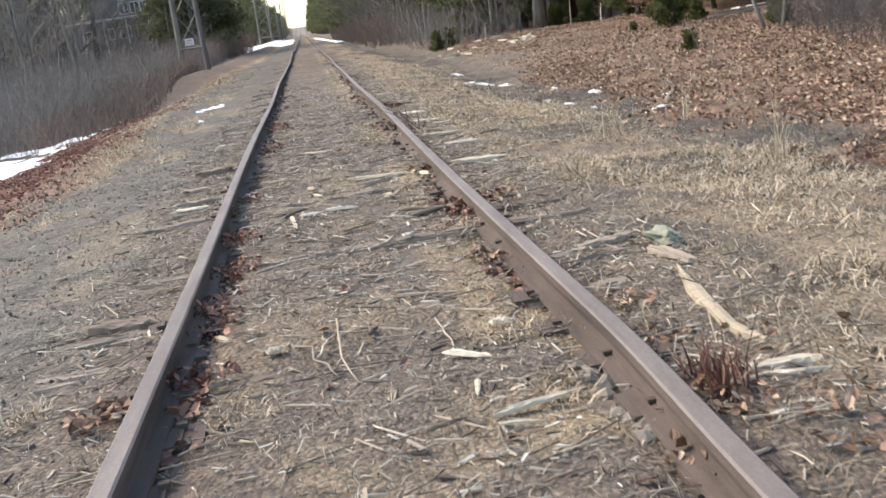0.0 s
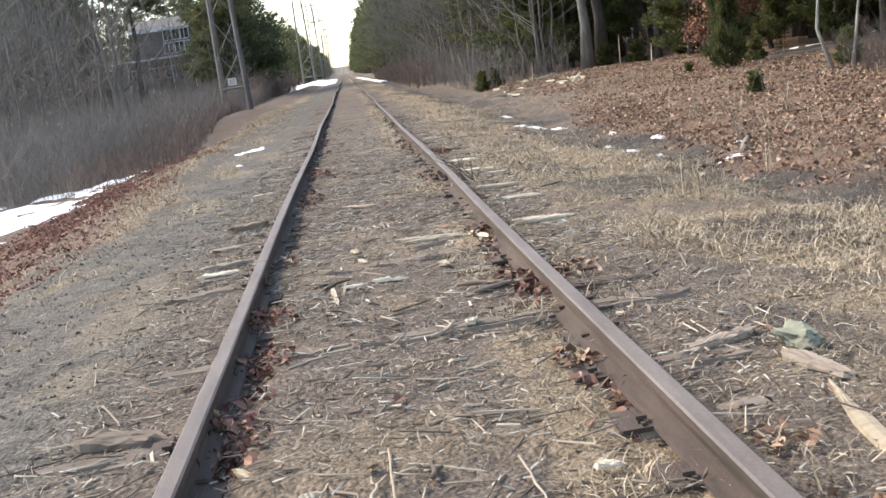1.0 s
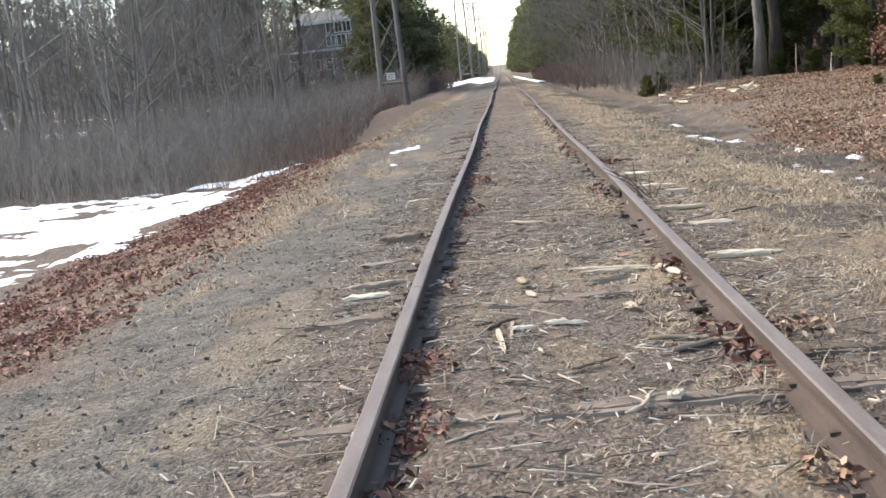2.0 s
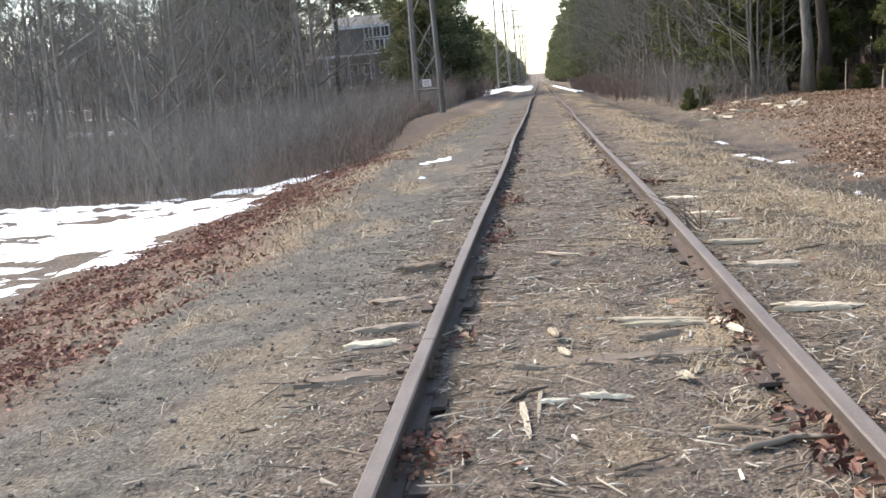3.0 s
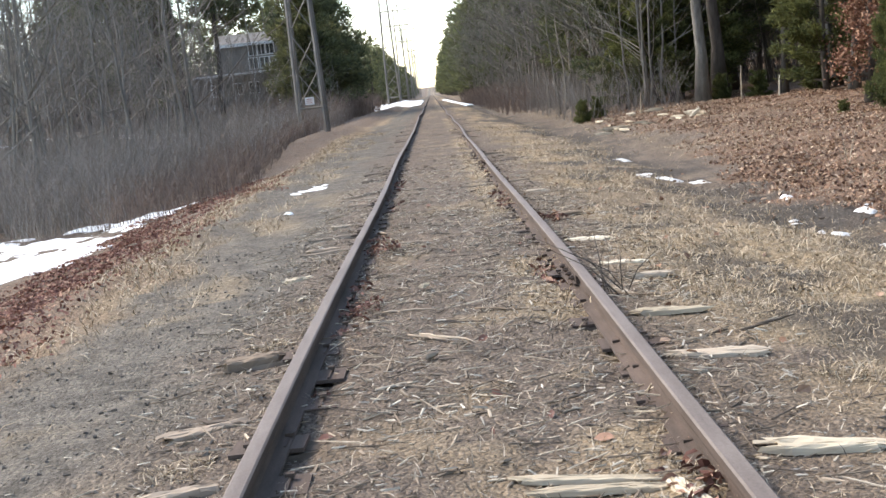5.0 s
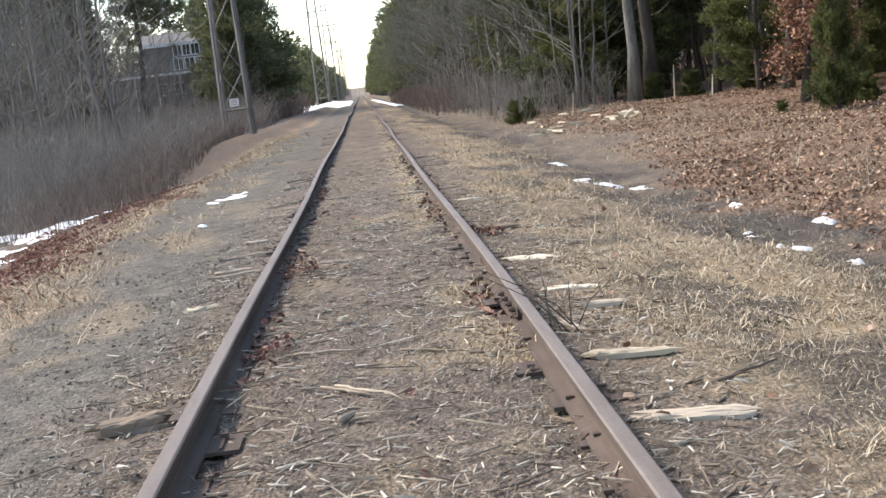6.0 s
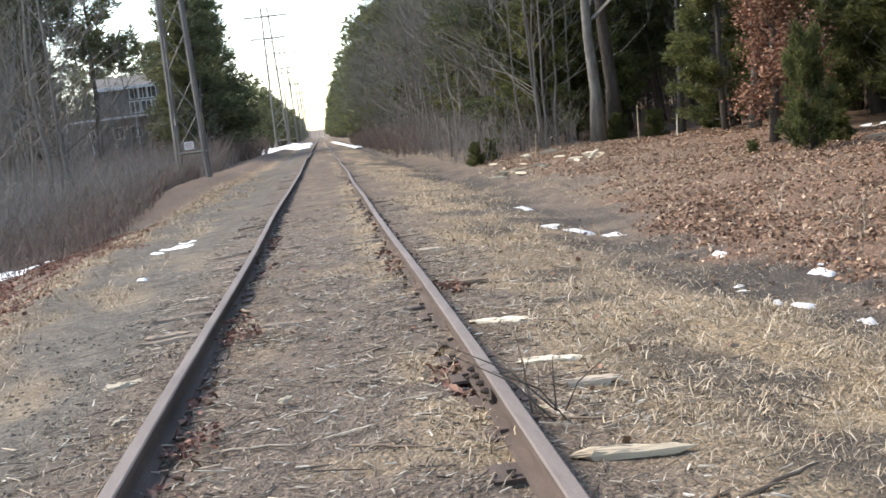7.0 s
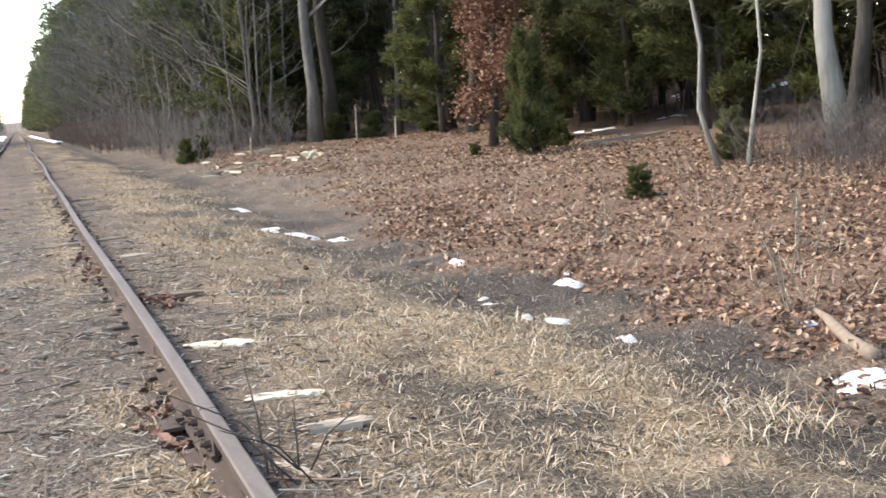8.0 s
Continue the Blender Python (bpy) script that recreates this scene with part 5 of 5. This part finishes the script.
def tower(x, y, sign=False, stout=1.0):
    ob = thing("lattice_tower", "grey steel lattice tower of a power line", "power tower", "power line towers")
    H, w0, w1 = 19.6, 0.58 * stout, 0.30 * stout
    lv = np.concatenate([[0, 1.28], np.linspace(2.9, H, 11)])
    half_w = lambda z: w0 + (w1 - w0) * min(z / H, 1)
    for sx in (-1, 1):
        for sy in (-1, 1):
            b = Build()
            b.tube([(sx * half_w(z), sy * half_w(z), z) for z in (-0.6, 7, 14, H)], [0.085 * stout, 0.078 * stout, 0.07 * stout, 0.06 * stout], 4)
            part("leg", b.mesh("leg", [M_STEEL]), ob)
    for f in range(4):
        whole = Build()
        c, s = [(0, -1), (0, 1), (-1, 0), (1, 0)][f]
        e = lambda u, a, z: (u * a, s * a, z) if c == 0 else (c * a, u * a, z)
        ends = [(e(-1, half_w(1.28), 1.28), e(1, half_w(1.28), 1.28), 0.06)]
        for z0, z1 in zip(lv[1:-1], lv[2:]):
            a0, a1 = half_w(z0), half_w(z1)
            u = 1 if (len(ends) + f) % 2 else -1
            ends += [(e(-u, a0, z0), e(u, a1, z1), 0.026)]
        for p, q, w in ends:
            b = Build() if sign else whole
            bar(b, p, q, w * stout)
            if sign:
                part("brace", b.mesh("brace", [M_STEEL]), ob)
        if not sign:
            tagged(part("bracing", whole.mesh("bracing", [M_STEEL]), ob), kind="stuff")
    for z, reach in ((18.4, 3.0), (15.4, 2.4)):
        b = Build()
        for s in (-1, 1):
            bar(b, (-reach, 0, z), (reach, s * 0.02, z), 0.07 * stout)
            bar(b, (s * reach, 0, z), (0, 0, z + 0.9), 0.03)
        part("cross_arm", b.mesh("cross_arm", [M_STEEL]), ob)
        for s in (-1, 1):
            b = Build()
            b.tube([(s * reach * 0.97, 0, z), (s * reach * 0.97, 0, z - 1.3)], [0.06, 0.06], 6)
            part("insulator", b.mesh("insulator", [M_STEEL]), ob)
    if sign:
        b = Build()
        b.box((-0.2, -0.68, 1.42), (0.2, -0.66, 1.75))
        sg = part("sign_plate", b.mesh("sign_plate", [M_SIGN]), ob, "small weathered white warning sign")
        b = Build()
        for k in range(3):
            b.box((-0.13, -0.686, 1.49 + 0.08 * k), (0.13, -0.681, 1.52 + 0.08 * k))
        part("lettering_bars", b.mesh("lettering_bars", [M_SIGNRED]), sg)
    ob.matrix_basis = pose(x, y, float(ground_z(x, y, False)))
    return ob


tower(-5.35, 58.5, True)
for yy in (172, 243, 312, 385, 455, 530):
    tower(-5.3, yy, False, 1.5)


# ---- the house among the trees ----
def house(x, y, z, turn):
    ob = thing("house", "grey two-storey house with white trim half hidden by trees", "house")
    b = Build()
    W, D, H = 9.6, 8.0, 3.4
    b.box((-W / 2, -D / 2, 0), (W / 2, D / 2, H))
    b.box((-W / 2 + 3.2, -D / 2 + 1.2, H), (W / 2, D / 2, H + 2.9))
    part("wall", b.mesh("wall", [M_SIDING]), ob)
    b = Build()
    b.add([(-W / 2 + 2.9, -D / 2 + 0.8, H + 2.9), (W / 2 + 0.3, -D / 2 + 0.8, H + 2.9), (W / 2 + 0.3, D / 2 + 0.4, H + 2.9), (-W / 2 + 2.9, D / 2 + 0.4, H + 2.9), (-W / 2 + 2.9, 0.6, H + 4.3), (W / 2 + 0.3, 0.6, H + 4.3)],
          [[0, 1, 5, 4], [2, 3, 4, 5], [0, 3, 2, 1]], [[0, 4, 3], [1, 2, 5]])
    b.box((-W / 2 - 0.5, -D / 2 - 1.8, H - 0.45), (W / 2 + 0.3, -D / 2 + 1.2, H - 0.15))
    part("roof", b.mesh("roof", [M_ROOF]), ob)
    b = Build()
    b.box((-W / 2 - 0.5, -D / 2 - 1.85, H - 0.42), (W / 2 + 0.3, -D / 2 - 1.8, H - 0.18))
    b.box((-W / 2 + 2.9, -D / 2 + 0.75, H + 2.7), (W / 2 + 0.3, -D / 2 + 0.8, H + 3.05))
    part("fascia", b.mesh("fascia", [M_WHITE]), ob, "white painted fascia board")
    for px in np.linspace(-W / 2, W / 2 - 0.2, 5):
        b = Build()
        b.box((px - 0.07, -D / 2 - 1.7, -0.5), (px + 0.07, -D / 2 - 1.56, H - 0.45))
        part("porch_post", b.mesh("porch_post", [M_WHITE]), ob)
    for wx, wy, wz, ww in ((2.2, -D / 2 + 1.2, H + 0.2, 0.9), (3.4, -D / 2 + 1.2, H + 0.2, 0.9), (4.3, -D / 2 + 1.2, H + 0.2, 0.5), (2.3, -D / 2 + 1.2, H + 1.65, 0.9), (3.2, -D / 2 + 1.2, H + 1.65, 0.9), (4.1, -D / 2 + 1.2, H + 1.65, 0.9), (0.2, -D / 2, 1.0, 1.0), (2.0, -D / 2, 1.0, 1.0), (3.8, -D / 2, 1.0, 1.0), (-2.2, -D / 2, 1.0, 1.0)):
        win = new("window")
        win.parent = ob
        b = Build()
        for lo, hi in (((-ww / 2 - 0.1, -0.06, -0.1), (ww / 2 + 0.1, 0.02, 0.0)), ((-ww / 2 - 0.1, -0.06, 1.1), (ww / 2 + 0.1, 0.02, 1.2)), ((-ww / 2 - 0.1, -0.06, 0), (-ww / 2, 0.02, 1.1)), ((ww / 2, -0.06, 0), (ww / 2 + 0.1, 0.02, 1.1)), ((-0.04, -0.05, 0), (0.04, 0.02, 1.1))):
            b.box(lo, hi)
        part("window_frame", b.mesh("window_frame", [M_WHITE]), win, "white window frame")
        b = Build()
        b.box((-ww / 2, -0.02, 0), (ww / 2, 0.0, 1.1))
        part("pane", b.mesh("pane", [M_GLASS]), win)
        win.matrix_basis = pose(wx, wy - 0.004, wz)
    ob.matrix_basis = pose(x, y, z, 0, 0, turn)
    return ob


house(-21.5, 138, 2.6, 6)

# ---- wood debris in the clearing ----
for i in range(30):
    x, y = 5.3 + tr.uniform(-1.3, 1.3), 37.5 + tr.uniform(-3.0, 3.5)
    lay("wood_debris", "pale cut wood lying at the edge of the clearing", "wood debris", rough_plank(tr.uniform(0.15, 0.5), tr.uniform(0.04, 0.09), 0.05, M_PALE, 900 + i, 5, 0.5), x, y, tr.uniform(0, 180), 0.05, group="cut wood by the clearing")
for k, (dx, dy, yaw, ry) in enumerate(((0, 0, 20, -35), (0.12, 0.1, 70, -50), (-0.1, 0.05, 140, -20), (0.2, -0.1, 100, -10))):
    lay("stump_chunk", "bleached broken wood chunk at the edge of the clearing", "stump", rough_plank(0.26, 0.09, 0.06, M_PALE, 930 + k, 6, 0.7), 6.35 + dx, 35.2 + dy, yaw, 0.10, ry=ry)
for x, y, h in ((8.9, 40.3, 1.0), (9.6, 39.0, 0.6), (5.9, 40.0, 0.6)):
    b = Build()
    b.tube([(0, 0, -0.1), (0.03, 0, h * 0.6), (0.06, 0.02, h)], [0.022, 0.018, 0.010], 5)
    lay("dead_stub", "pale dead upright stub in the clearing", "stub", b.mesh("dead_stub", [M_PALE]), x, y, 0)
lay("fallen_branch", "long pale fallen branch under the trees", "branch", rough_plank(1.7, 0.05, 0.05, M_MID, 950, 10, 0.4), 9.6, 26.5, 12, 0.10)
